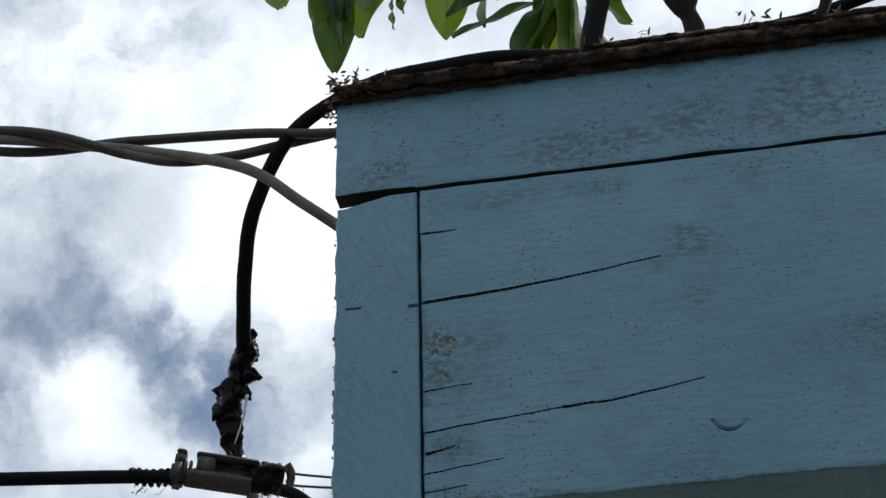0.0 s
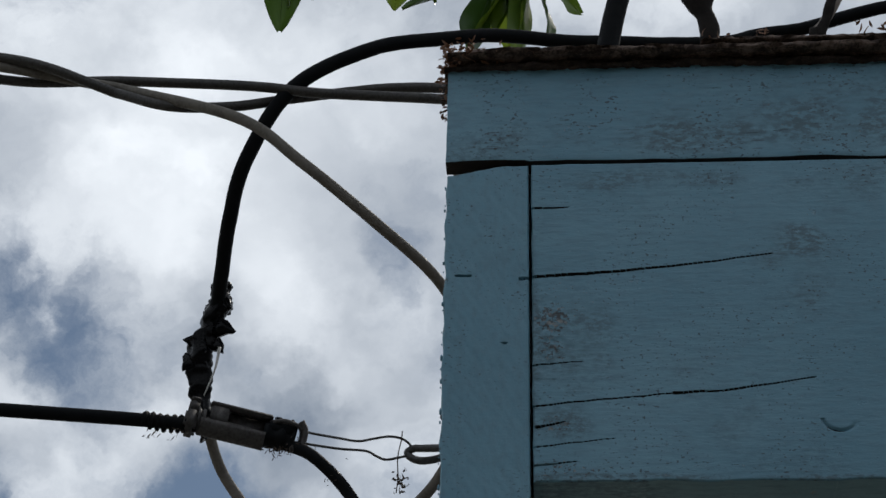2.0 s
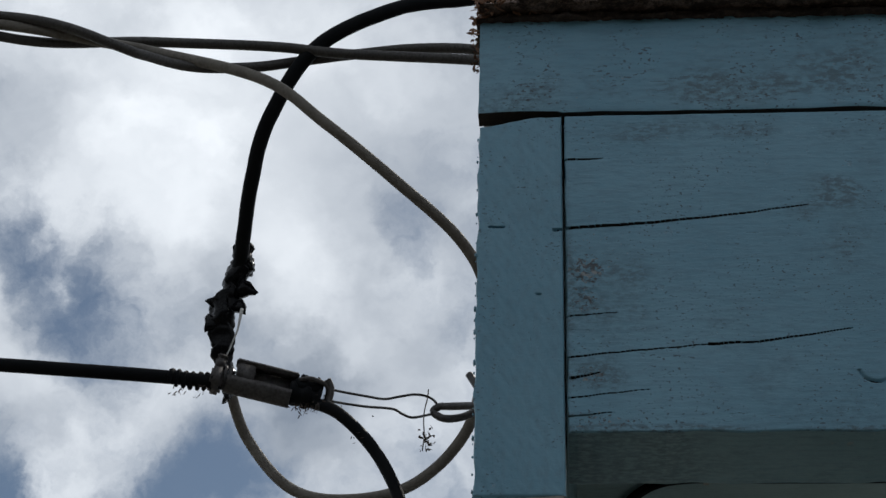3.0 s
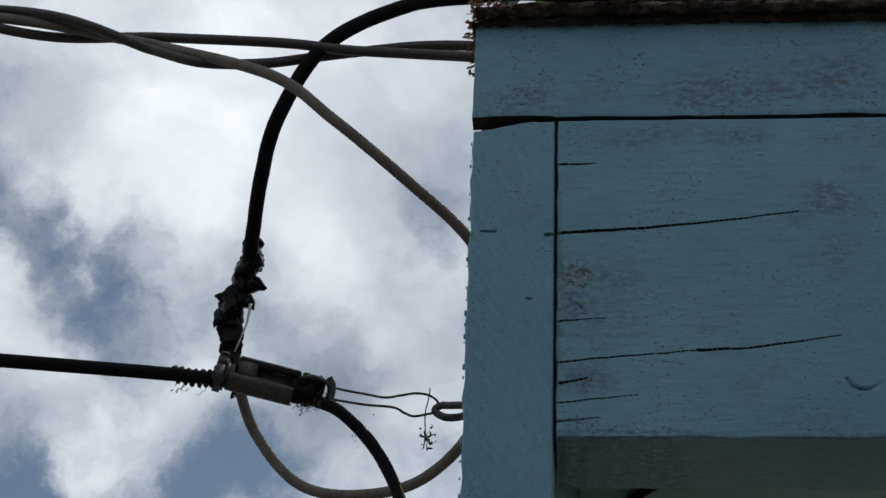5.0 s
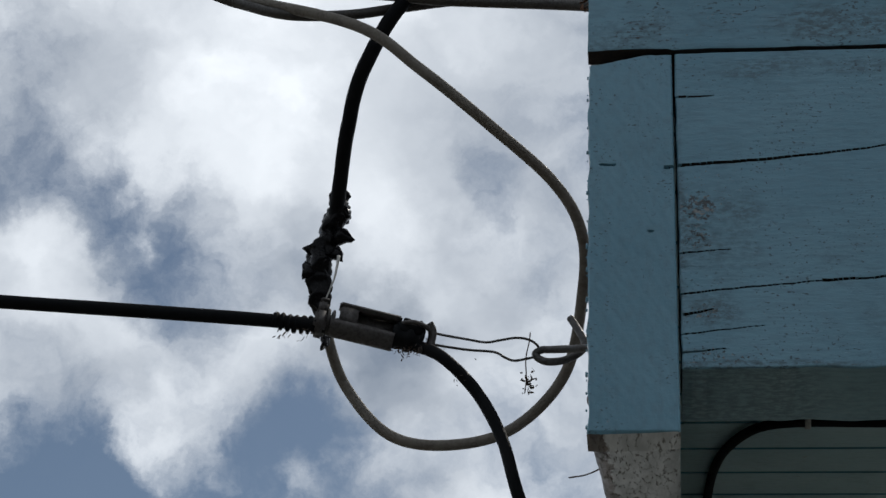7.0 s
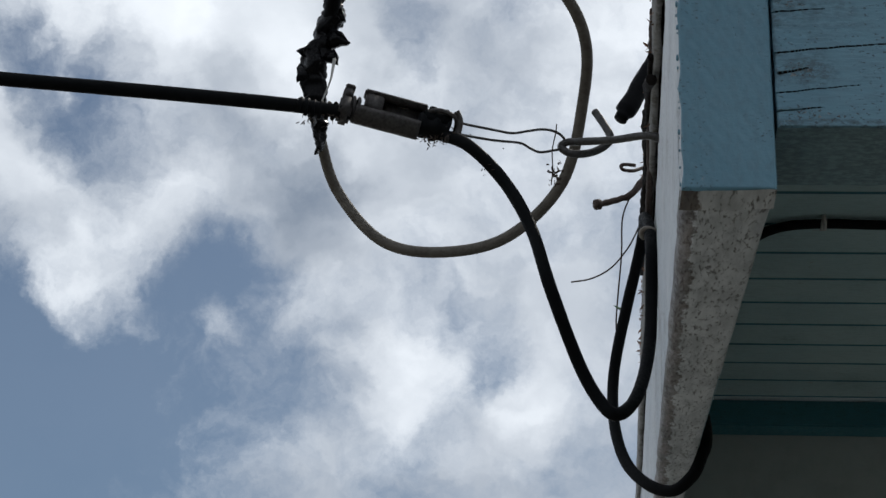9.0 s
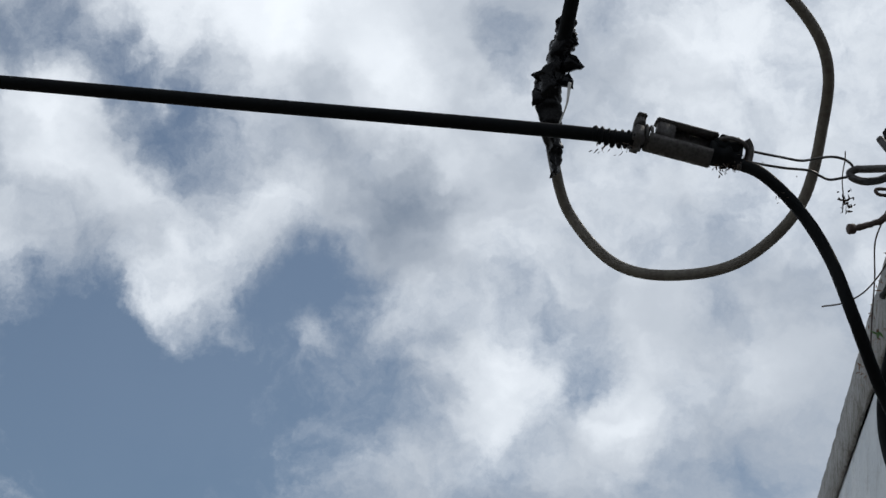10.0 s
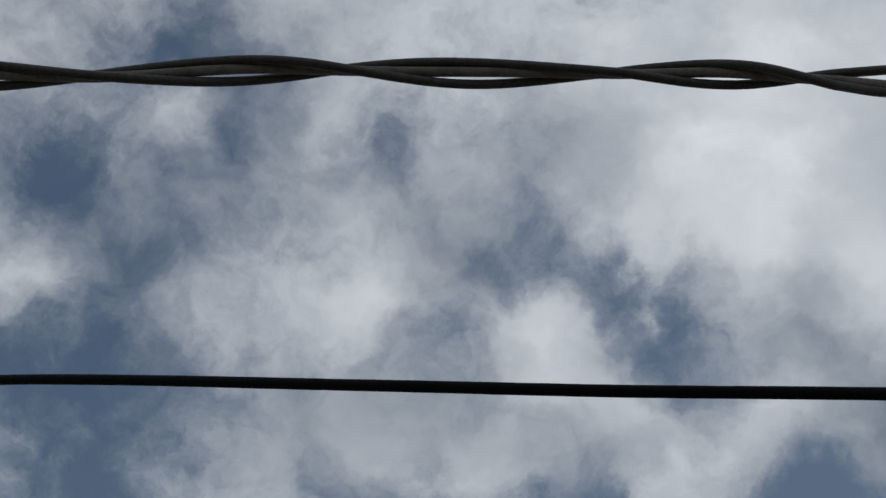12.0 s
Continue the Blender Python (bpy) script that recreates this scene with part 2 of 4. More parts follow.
GREY_TRIM = coated("dirty_grey_paint", (0.26, 0.26, 0.25), (0.10, 0.085, 0.07), 0.8, scale=45.0, amount=0.85, bump=0.001)
LITTER = coated("dry_litter", (0.17, 0.085, 0.05), (0.36, 0.21, 0.13), 0.8, scale=150.0)
HUSK = coated("dark_husk", (0.055, 0.04, 0.032), (0.10, 0.07, 0.05), 0.85, scale=150.0)
CORD = coated("dirty_cord", (0.24, 0.215, 0.185), (0.14, 0.12, 0.10), 0.8, scale=120.0)
RUBBER = coated("black_cable_sheath", (0.007, 0.008, 0.009), (0.012, 0.012, 0.013), 0.6, scale=80.0, amount=0.5, bump=0.0005, shine=0.045)
GREY_PVC = coated("grey_cable_sheath", (0.150, 0.136, 0.116), (0.082, 0.072, 0.061), 0.7, scale=55.0, amount=0.6, bump=0.0001, shine=0.2)
STRAND = coated("aged_grey_strand", (0.034, 0.030, 0.026), (0.016, 0.014, 0.012), 0.6, scale=70.0, amount=0.7)
TAPE = coated("black_tape", (0.004, 0.004, 0.005), (0.007, 0.007, 0.007), 0.24, scale=60.0, amount=0.4, bump=0.0006, spread=0.12, shine=0.10)
CLAMP = coated("grey_clamp_plastic", (0.052, 0.046, 0.043), (0.022, 0.018, 0.016), 0.65, scale=70.0, amount=0.7)
CLAMP_DARK = coated("clamp_wedge", (0.018, 0.016, 0.015), (0.045, 0.036, 0.03), 0.6, scale=90.0)
STEEL = coated("galvanised_steel", (0.062, 0.060, 0.059), (0.036, 0.030, 0.026), 0.55, 0.3, scale=60.0, amount=0.6)
RUST = coated("rusty_nail", (0.075, 0.052, 0.044), (0.04, 0.03, 0.026), 0.8, 0.2, scale=90.0)
BARK = coated("dark_bark", (0.014, 0.012, 0.011), (0.030, 0.025, 0.022), 0.9, scale=40.0, bump=0.003, shine=0.1)
PALE_BARK = coated("pale_bark", (0.24, 0.20, 0.17), (0.14, 0.11, 0.09), 0.85, scale=40.0, bump=0.003)
CLIP = coated("white_cable_clip", (0.48, 0.47, 0.45), (0.25, 0.24, 0.22), 0.5)
SOIL = coated("dry_ground", (0.20, 0.185, 0.165), (0.12, 0.13, 0.10), 0.95, scale=2.0, amount=0.7, bump=0.02)
# Dark inside of the checks; also painted shade for the gap under the trim.
CRACK_AND_SHADE = coated("dark_check_and_shade", (0.018, 0.015, 0.013), (0.045, 0.032, 0.025), 0.95, scale=200.0)
# Dark colour of the unseen wall added behind the camera.
LIGHT_BLOCK = coated("dark_light_block", (0.05, 0.055, 0.045), (0.075, 0.075, 0.06), 0.9, scale=3.0, amount=0.8, bump=0.01)
WALL = coated("pale_wall_paint", (0.42, 0.46, 0.46), (0.34, 0.38, 0.38), 0.7, scale=8.0, amount=0.6)
GREEN = coated("green_shoot", (0.06, 0.14, 0.03), (0.10, 0.19, 0.05), 0.5)


def leaf_material():
    n = material("waxy_leaf", (0.06, 0.13, 0.025), 0.35)
    pick = n.add("ShaderNodeObjectInfo").outputs["Random"]
    tint = n.mix(pick, (0.025, 0.065, 0.016, 1), (0.075, 0.15, 0.025, 1))
    vein = n.noise(n.at, 40.0, 4.0).outputs[0]
    tint = n.mix(n.math("MULTIPLY", n.ramp(vein, 0.5, 0.75), 0.4), tint, (0.10, 0.15, 0.035, 1))
    n.link(tint, "Base Color")
    n.shader.inputs["Specular IOR Level"].default_value = 0.5
    thin = n.add("ShaderNodeBsdfTranslucent", {0: n.mix(pick, (0.03, 0.065, 0.008, 1), (0.24, 0.33, 0.025, 1))})
    both = n.add("ShaderNodeMixShader", {0: 0.5, 1: n.shader.outputs[0], 2: thin.outputs[0]})
    n.material.node_tree.links.new(both.outputs[0], n.material.node_tree.nodes["Material Output"].inputs[0])
    relief(n, vein, 0.4, 0.001)
    return n.material


LEAF = leaf_material()


# ---- mesh helpers ----
def finish(bm, name, mat, smooth=True):
    bmesh.ops.recalc_face_normals(bm, faces=bm.faces)
    me = bpy.data.meshes.new(name)
    bm.to_mesh(me)
    bm.free()
    for m in (mat if isinstance(mat, (list, tuple)) else (mat,)):
        me.materials.append(m)
    me.polygons.foreach_set("use_smooth", [smooth] * len(me.polygons))
    return me


def part(name, bm, mat, parent=None, label="", smooth=True, crisp=0):
    """One mesh object, under a thing or at top level. crisp: edges sharper than so many degrees stay hard."""
    ob = new(name, finish(bm, name, mat, smooth))
    if crisp:
        ob.data.set_sharp_from_angle(angle=radians(crisp))
    ob.parent = parent
    return tagged(ob, label)


def thing(name, label, category, at=(0, 0, 0), group="", kind=""):
    ob = new(name)
    ob.location, ob.empty_display_size = at, 0.05
    tagged(ob, label, category, group, kind)
    return ob


def spline(points, steps=10):
    """A smooth curve through the points (Catmull-Rom)."""
    p = [Vector(q) for q in points]
    p = [p[0] * 2 - p[1], *p, p[-1] * 2 - p[-2]]
    out = []
    for a, b, c, d in zip(p, p[1:], p[2:], p[3:]):
        for k in range(steps):
            t = k / steps
            out.append(0.5 * (2 * b + (c - a) * t + (2 * a - 5 * b + 4 * c - d) * t * t + (3 * b - a - 3 * c + d) * t ** 3))
    return out + [p[-2]]


def tube(bm, path, radius, sides=12, rough=0.0, scale=60.0, base=(0, 0, 0)):
    """A round rod along a path; radius may be a number or a function of 0..1."""
    path = [Vector(q) - Vector(base) for q in path]
    rings, up = [], None
    for i, q in enumerate(path):
        ahead = (path[min(i + 1, len(path) - 1)] - path[max(i - 1, 0)]).normalized()
        if up is None:
            up = ahead.orthogonal().normalized()
        up = (up - ahead * up.dot(ahead)).normalized()
        side = ahead.cross(up)
        r = radius(i / (len(path) - 1)) if callable(radius) else radius
        ring = []
        for k in range(sides):
            a = 2 * math.pi * k / sides
            way = up * math.cos(a) + side * math.sin(a)
            bump = 1 + rough * noise.noise((q + way * r) * scale) if rough else 1
            ring.append(bm.verts.new(q + way * r * bump))
        rings.append(ring)
    for a, b in zip(rings, rings[1:]):
        for k in range(sides):
            bm.faces.new((a[k], a[(k + 1) % sides], b[(k + 1) % sides], b[k]))
    bm.faces.new(rings[0][::-1])
    bm.faces.new(rings[-1])
    return bm


def rod(name, points, radius, mat, parent=None, label="", sides=12, steps=10, rough=0.0, scale=60.0, base=(0, 0, 0)):
    return part(name, tube(bmesh.new(), spline(points, steps), radius, sides, rough, scale, base), mat, parent, label)


def box(bm, lo, hi, bevel=0.0, turn=None):
    made = bmesh.ops.create_cube(bm, size=1.0)["verts"]
    lo, hi = Vector(lo), Vector(hi)
    for v in made:
        v.co = Vector(((v.co[i] + 0.5) * (hi[i] - lo[i]) + lo[i]) for i in range(3))
    if bevel:
        edges = {e for v in made for e in v.link_edges}
        bmesh.ops.bevel(bm, geom=list(edges), offset=bevel, segments=2, affect="EDGES")
    return bm


def grid_sheet(bm, nu, nv, place):
    """A sheet of nu x nv points, each put by place(i, j)."""
    rows = [[bm.verts.new(place(i, j)) for j in range(nv)] for i in range(nu)]
    for i in range(nu - 1):
        for j in range(nv - 1):
            bm.faces.new((rows[i][j], rows[i + 1][j], rows[i + 1][j + 1], rows[i][j + 1]))
    return rows


def plank_face(xs, zs, y, thick, depth, edge=0.0016, ragged=0.0, top=None, bottom=None):
    """A board that faces -y: its front is a fine sheet pushed in by depth(x, z); its edges are eased and slightly ragged."""
    bm = bmesh.new()
    x0, x1, z0, z1 = xs[0], xs[-1], zs[0], zs[-1]

    def place(i, j):
        x, z = xs[i], zs[j]
        lo = bottom(x) if bottom else z0
        hi = top(x) if top else z1
        zz = lo + (z - z0) / (z1 - z0) * (hi - lo)
        near = min(x - x0, x1 - x, zz - lo, hi - zz)
        ease = edge * (1 - min(1.0, near / edge)) ** 2 if near < edge else 0.0
        wob = ragged * noise.noise((x * 70, 3.1, zz * 70)) if (i in (0, len(xs) - 1) or j in (0, len(zs) - 1)) else 0.0
        return Vector((x + (wob if i == 0 else 0), y + ease + depth(x, zz), zz + (wob if j in (0, len(zs) - 1) else 0)))

    rows = grid_sheet(bm, len(xs), len(zs), place)
    loop = [r[0] for r in rows] + rows[-1][1:] + [r[-1] for r in rows[-2::-1]] + rows[0][-2:0:-1]
    back = [bm.verts.new((v.co.x, y + thick, v.co.z)) for v in loop]
    for k in range(len(loop)):
        m = (k + 1) % len(loop)
        bm.faces.new((loop[k], loop[m], back[m], back[k]))
    bm.faces.new(back[::-1])
    return bm


def steps_between(a, b, step):
    return [a + (b - a) * k / max(1, round((b - a) / step)) for k in range(max(1, round((b - a) / step)) + 1)]


# ---- the setting: ground, house ----
SLOPE = 0.18            # the roof rises to the back
OUTER, INNER = 0.03, 0.01          # the faces of the rake board lean to the side with depth


def rise(y):
    return SLOPE * y


def setting():
    bm = bmesh.new()
    grid_sheet(bm, 41, 41, lambda i, j: Vector(((i - 20) * abs(i - 20) * 1.5, (j - 20) * abs(j - 20) * 1.5,
                                               0.03 * noise.noise((i * 0.7, j * 0.7, 0)))))
    tagged(part("ground", bm, SOIL), "bare dusty grey ground of the yard", "ground", kind="structure")
    bm = bmesh.new()
    box(bm, (0.012, 1.36, 0.0), (2.4, 4.2, 2.618))
    tagged(part("wall_front", bm, WALL, smooth=False), "shaded grey-green painted house wall below the eave", "wall", kind="structure")
    # Unseen wall, added to keep skylight off the front of the house.
    bm = bmesh.new()
    box(bm, (-9.0, -3.3, 0.0), (9.0, -3.1, 3.1))
    tagged(part("wall_back", bm, LIGHT_BLOCK, smooth=False), "plain dark wall added out of view to block skylight", "wall", kind="structure")
    bm = bmesh.new()
    box(bm, (0.014, 1.325, 2.584), (2.4, 1.359, 2.6165), 0.002)
    tagged(part("wall_trim", bm, TEAL_AND_GROOVE_SHADE, smooth=False), "deep teal painted batten along the top of the wall", "trim", kind="structure")
    # tongue-and-groove boards of the eave, one mesh
    bm = bmesh.new()
    pitch, y = 0.082, 0.0
    while y < 1.36:
        lo, hi = max(0.058, y + 0.0016), y + pitch - 0.0016
        for a, b, up in ((lo, lo + 0.0016, 0.002), (lo + 0.0016, hi - 0.0016, 0.0), (hi - 0.0016, hi, 0.002)):
            za, zb = 2.38 + rise(a) + (up if a == lo else 0), 2.38 + rise(b) + (up if b == hi else 0)
            v = [bm.verts.new(c) for c in ((0.0, a, za), (2.4, a, za), (2.4, b, zb), (0.0, b, zb))]
            bm.faces.new(v)
        for side in (lo, hi):
            v = [bm.verts.new(c) for c in ((0.0, side, 2.382 + rise(side)), (2.4, side, 2.382 + rise(side)), (2.4, side, 2.393 + rise(side)), (0.0, side, 2.393 + rise(side)))]
            bm.faces.new(v)
        y += pitch
    boards = tagged(part("ceiling", bm, [EAVE_PAINT, TEAL_AND_GROOVE_SHADE], smooth=False), "dull green tongue-and-groove boards under the eave", "ceiling", kind="structure")
    # Groove faces take the dark teal: shade between boards put into the colour.
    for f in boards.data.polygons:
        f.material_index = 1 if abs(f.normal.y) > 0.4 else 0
    # roof deck and its covering
    bm = bmesh.new()
    for a, b in ((0.020, 4.3),):
        v = [bm.verts.new((x, y, 2.444 + rise(y) + dz)) for dz in (0, 0.010) for x, y in ((-0.045, a), (2.5, a), (2.5, b), (-0.045 + OUTER * b, b))]
        for f in ((3, 2, 1, 0), (4, 5, 6, 7), (0, 1, 5, 4), (1, 2, 6, 5), (2, 3, 7, 6), (3, 0, 4, 7)):
            bm.faces.new([v[k] for k in f])
    tagged(part("roof", bm, ROOFING, smooth=False), "low sloping roof deck of weathered boards", "roof", kind="structure")


# checks in the main board: start x, z, end x, z, half width, bend
CHECKS = [(0.0, 2.3175, 0.124, 2.3298, 0.00068, -0.0026), (0.0, 2.2412, 0.082, 2.2489, 0.00022, 0.0008), (0.072, 2.2483, 0.100, 2.2495, 0.00055, 0.0), (0.096, 2.2494, 0.140, 2.2562, 0.00026, -0.0004),
          (0.0, 2.3608, 0.020, 2.3611, 0.00035, 0.0), (0.0, 2.2185, 0.040, 2.2232, 0.00012, 0.0), (0.0, 2.2650, 0.026, 2.2665, 0.00012, 0.0),
          (0.0, 2.2085, 0.022, 2.2105, 0.0002, 0.0), (0.004, 2.230, 0.016, 2.2325, 0.0004, 0.0)]


def checked(x, z):
    """How deep the drying checks and the hammer mark go at a point of the main board."""
    deep = 0.00004 * noise.noise((x * 25, 0.5, z * 300)) + 0.0004 * noise.noise((x * 9, 7.0, z * 30))
    for x0, z0, x1, z1, half, bend in CHECKS:
        if x0 - 0.002 <= x <= x1:
            t = (x - x0) / (x1 - x0)
            zc = z0 + (z1 - z0) * t + bend * 4 * t * (1 - t) * 0.6 + 0.0006 * noise.noise((x * 80, z0 * 9, 0))
            w = half * (1.1 - t) * (0.8 + 0.35 * noise.noise((x * 60, 4.0, z0 * 31)))
            off = abs(z - zc)
            pad = min(0.00034, half * 0.7 + 0.00012) * (1 - 0.4 * t)
            if off < w + pad:
                deep += 0.008 * min(1.0, (w + pad - off) / 0.00028)
    r, a = math.hypot(x - 0.1495, z - 2.2350), math.atan2(z - 2.2350, x - 0.1495)
    if -2.9 < a < -0.45:
        deep += 0.0016 * max(0.0, 1 - abs(r - 0.0088) / 0.0013) * (0.45 + 0.55 * max(0.0, -math.sin(a + 0.5)))
    # flaked corner beside the joint and the ragged lower edge
    flake = max(0.0, 1 - math.hypot((x - 0.004) / 0.022, (z - 2.275) / 0.05))
    deep += 0.0011 * flake * max(0.0, noise.noise((x * 260, 1.0, z * 260)))
    return deep


def fascia():
    xs = steps_between(0.0008, 0.155, 0.0008) + steps_between(0.1566, 0.30, 0.0016) + steps_between(0.31, 2.4, 0.03)
    zs = steps_between(2.200, 2.3895, 0.0003)
    bm = plank_face(xs, zs, 0.0, 0.056, checked, 0.0009, 0.0006, bottom=lambda x: 2.200 - 0.0012 * noise.noise((x * 40, 0, 2)))
    board = tagged(part("fascia_board", bm, [TEAL, TEAL_DULL, CRACK_AND_SHADE], crisp=40), "blue-green painted fascia plank with long drying cracks and mould stains", "fascia board", kind="structure")
    for f in board.data.polygons:
        if f.normal.y > -0.3 and f.center.z < 2.21:
            f.material_index = 1
        elif f.center.y > 0.0011 and f.normal.y < 0.9 and 2.205 < f.center.z < 2.385 and 0.002 < f.center.x < 0.3:
            f.material_index = 2
    # the trim above it, a little proud
    low = lambda x: 2.3915 + 0.0011 * noise.noise((x * 30, 0, 5)) + (0.0012 if x < 0.0 else 0.0)
    xs = steps_between(-0.0450, 0.30, 0.003) + steps_between(0.31, 2.4, 0.05)
    zs = steps_between(2.3915, 2.4570, 0.0015)
    bm = plank_face(xs, zs, -0.0008, 0.012, lambda x, z: 0.0003 * noise.noise((x * 12, 2, z * 90)), 0.0004, 0.0005, bottom=low)
    trim = tagged(part("fascia_trim", bm, [TEAL, CRACK_AND_SHADE], crisp=40), "blue-green painted trim board with grey mould stains under the roof edge", "trim board", kind="structure")
    # Underside and back coloured dark, standing in for the shaded hollow behind.
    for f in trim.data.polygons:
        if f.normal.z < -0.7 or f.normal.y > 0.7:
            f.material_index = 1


def rake_beam():
    """The thick side board: its sawn end shows at the front, its bottom and outer side run back under the roof."""
    z0 = 2.1665

    def deep(x, z):
        d = 0.00025 * noise.noise((x * 300 + z * 160, 3.0, z * 90)) + 0.0003 * noise.noise((x * 40, 8.0, z * 40))
        for xa, za, xb, zb, half in ((-0.0386, 2.3190, -0.0305, 2.3187, 0.0003), (-0.006, 2.3165, 0.0, 2.317, 0.0006), (-0.0145, 2.2783, -0.0122, 2.2777, 0.00025)):
            if xa <= x <= xb:
                zc = za + (zb - za) * (x - xa) / (xb - xa) + 0.0003 * noise.noise((x * 300, za * 50, 0))
                off = abs(z - zc)
                if off < half + 0.00024:
                    d += 0.003 * min(1.0, (half + 0.00024 - off) / 0.00024)
        return d

    xs, zs = steps_between(-0.0445, -0.0008, 0.0009), steps_between(z0, 2.388, 0.0005)
    top = lambda x: 2.3893 - 0.0066 * max(0.0, min(1.0, (-x - 0.016) / 0.0285)) + 0.0006 * noise.noise((x * 200, 1, 1))
    bm = plank_face(xs, zs, 0.0, 0.020, deep, 0.0010, 0.0012, top=top)
    beam = thing("rake_board", "thick rake board with a blue-green end and white worn sides", "rake board", (0, 0, 0), kind="structure")
    end = part("end_face", bm, [TEAL_END, CRACK_AND_SHADE, WHITE, UNDERSIDE], beam, "blue-green painted sawn end", crisp=40)
    # Top faces go dark: shade of the gap under the trim put into colour.
    for f in end.data.polygons:
        if f.normal.x < -0.8 and f.center.y > 0.006:
            f.material_index = 2
        elif f.normal.z < -0.8 and f.center.y > 0.006:
            f.material_index = 3
        elif f.normal.z > 0.8 and f.center.y > 0.006:
            f.material_index = 1
        elif 0.0022 < f.center.y < 0.015 and abs(f.normal.x) < 0.6 and 2.18 < f.center.z < 2.37:
            f.material_index = 1
    # the length behind the end: outer side, bottom and inner side
    bm = bmesh.new()
    ys = steps_between(0.0205, 1.2, 0.006) + steps_between(1.25, 4.2, 0.05)
    outline = [(-0.0447, 0.211), (-0.0447, 0.17), (-0.0447, 0.12), (-0.0447, 0.07), (-0.0447, 0.03), (-0.0447, 0.008), (-0.0440, 0.0035), (-0.0420, 0.0008),
               (-0.036, 0.0), (-0.028, 0.0), (-0.020, 0.0), (-0.010, 0.0), (-0.003, 0.0006), (-0.0010, 0.003), (-0.0006, 0.02), (-0.0006, 0.264)]

    def place(i, j):
        x, h = outline[j]
        y = ys[i]
        wob = 0.0010 * noise.noise((x * 60, y * 18, h * 30)) + 0.0004 * noise.noise((x * 220, y * 120, h * 160))
        lean = OUTER if x < -0.03 else OUTER + (INNER - OUTER) * (x + 0.03) / 0.03
        return Vector((x + lean * y - (wob if j < 8 else 0), y, 2.1665 + rise(y) + h + (wob if 5 < j < 14 else 0)))

    rows = grid_sheet(bm, len(ys), len(outline), place)
    for a, b in zip(rows, rows[1:]):
        bm.faces.new((a[-1], b[-1], b[0], a[0]))
    bm.faces.new(rows[0])
    bm.faces.new(rows[-1][::-1])
    long = part("beam", bm, [WHITE, UNDERSIDE, TEAL_DULL, CRACK_AND_SHADE], beam, "white peeling paint with brown worn lower edge")
    # Front cap and top faces are dark to paint in the shade of that gap.
    for f in long.data.polygons:
        c = f.center
        if f.normal.y < -0.9 or (f.normal.z > 0.5 and c.z > 2.34 + rise(c.y)):
            f.material_index = 3
        elif c.x > -0.0015 + INNER * c.y:
            f.material_index = 2
        elif f.normal.z < -0.5 or c.z - 2.1665 - rise(c.y) < 0.006:
            f.material_index = 1
    # narrow trim along the top of the side
    bm = bmesh.new()
    ys = steps_between(0.07, 4.2, 0.02)
    sec = [(-0.048, 0.219), (-0.0495, 0.220), (-0.0500, 0.25), (-0.0490, 0.302), (-0.045, 0.302), (-0.045, 0.219)]
    rows = grid_sheet(bm, len(ys), len(sec), lambda i, j: Vector((sec[j][0] + OUTER * ys[i] + 0.0015 * noise.noise((ys[i] * 20, j * 0.6, 1)), ys[i] + 0.022,
                                                                 2.1665 + rise(ys[i]) + sec[j][1] + 0.002 * noise.noise((ys[i] * 14, j * 0.5, 9)))))
    for a, b in zip(rows, rows[1:]):
        bm.faces.new((a[-1], b[-1], b[0], a[0]))
    bm.faces.new(rows[0])
    part("side_trim", bm, GREY_TRIM, beam, "dirty grey strip along the top of the side")


def underside_material():
    n = material("worn_white_underside", (0.5, 0.5, 0.48), 0.6)
    at = n.add("ShaderNodeSeparateXYZ", {0: n.at})
    across = n.math("SUBTRACT", at.outputs[0], n.math("MULTIPLY", at.outputs[1], OUTER))
    ragged = n.math("ADD", across, n.math("MULTIPLY", n.math("SUBTRACT", n.noise(n.stretch(n.at, (1.0, 0.6, 1.0)), 55.0, 6.0, 0.72).outputs[0], 0.5), 0.022))
    edge = n.ramp(ragged, -0.0355, -0.0375)
    along = n.stretch(n.at, (1.0, 0.22, 0.6))
    split = n.noise(along, 520.0, 4.0, 0.62, 0.4).outputs[0]
    patch = n.noise(n.at, 60.0, 4.0, 0.6).outputs[0]
    line = n.ramp(n.math("ADD", split, n.math("MULTIPLY", n.math("SUBTRACT", patch, 0.5), 0.25)), 0.67, 0.55)
    broad = n.ramp(n.noise(along, 90.0, 5.0, 0.6).outputs[0], 0.35, 0.65)
    paint = n.mix(line, (0.20, 0.195, 0.19, 1), n.mix(broad, (0.44, 0.46, 0.47, 1), (0.68, 0.70, 0.71, 1)))
    colour = n.mix(n.math("MULTIPLY", edge, 0.92), paint, n.mix(broad, (0.060, 0.045, 0.038, 1), (0.15, 0.115, 0.095, 1)))
    n.link(colour, "Base Color")
    n.link(n.ramp(split, 0.3, 0.7, 0.35, 0.75), "Roughness")
    relief(n, n.math("SUBTRACT", line, n.math("MULTIPLY", edge, 0.8)), 0.8, 0.0008)
    return n.material


UNDERSIDE = underside_material()
setting()
fascia()
rake_beam()


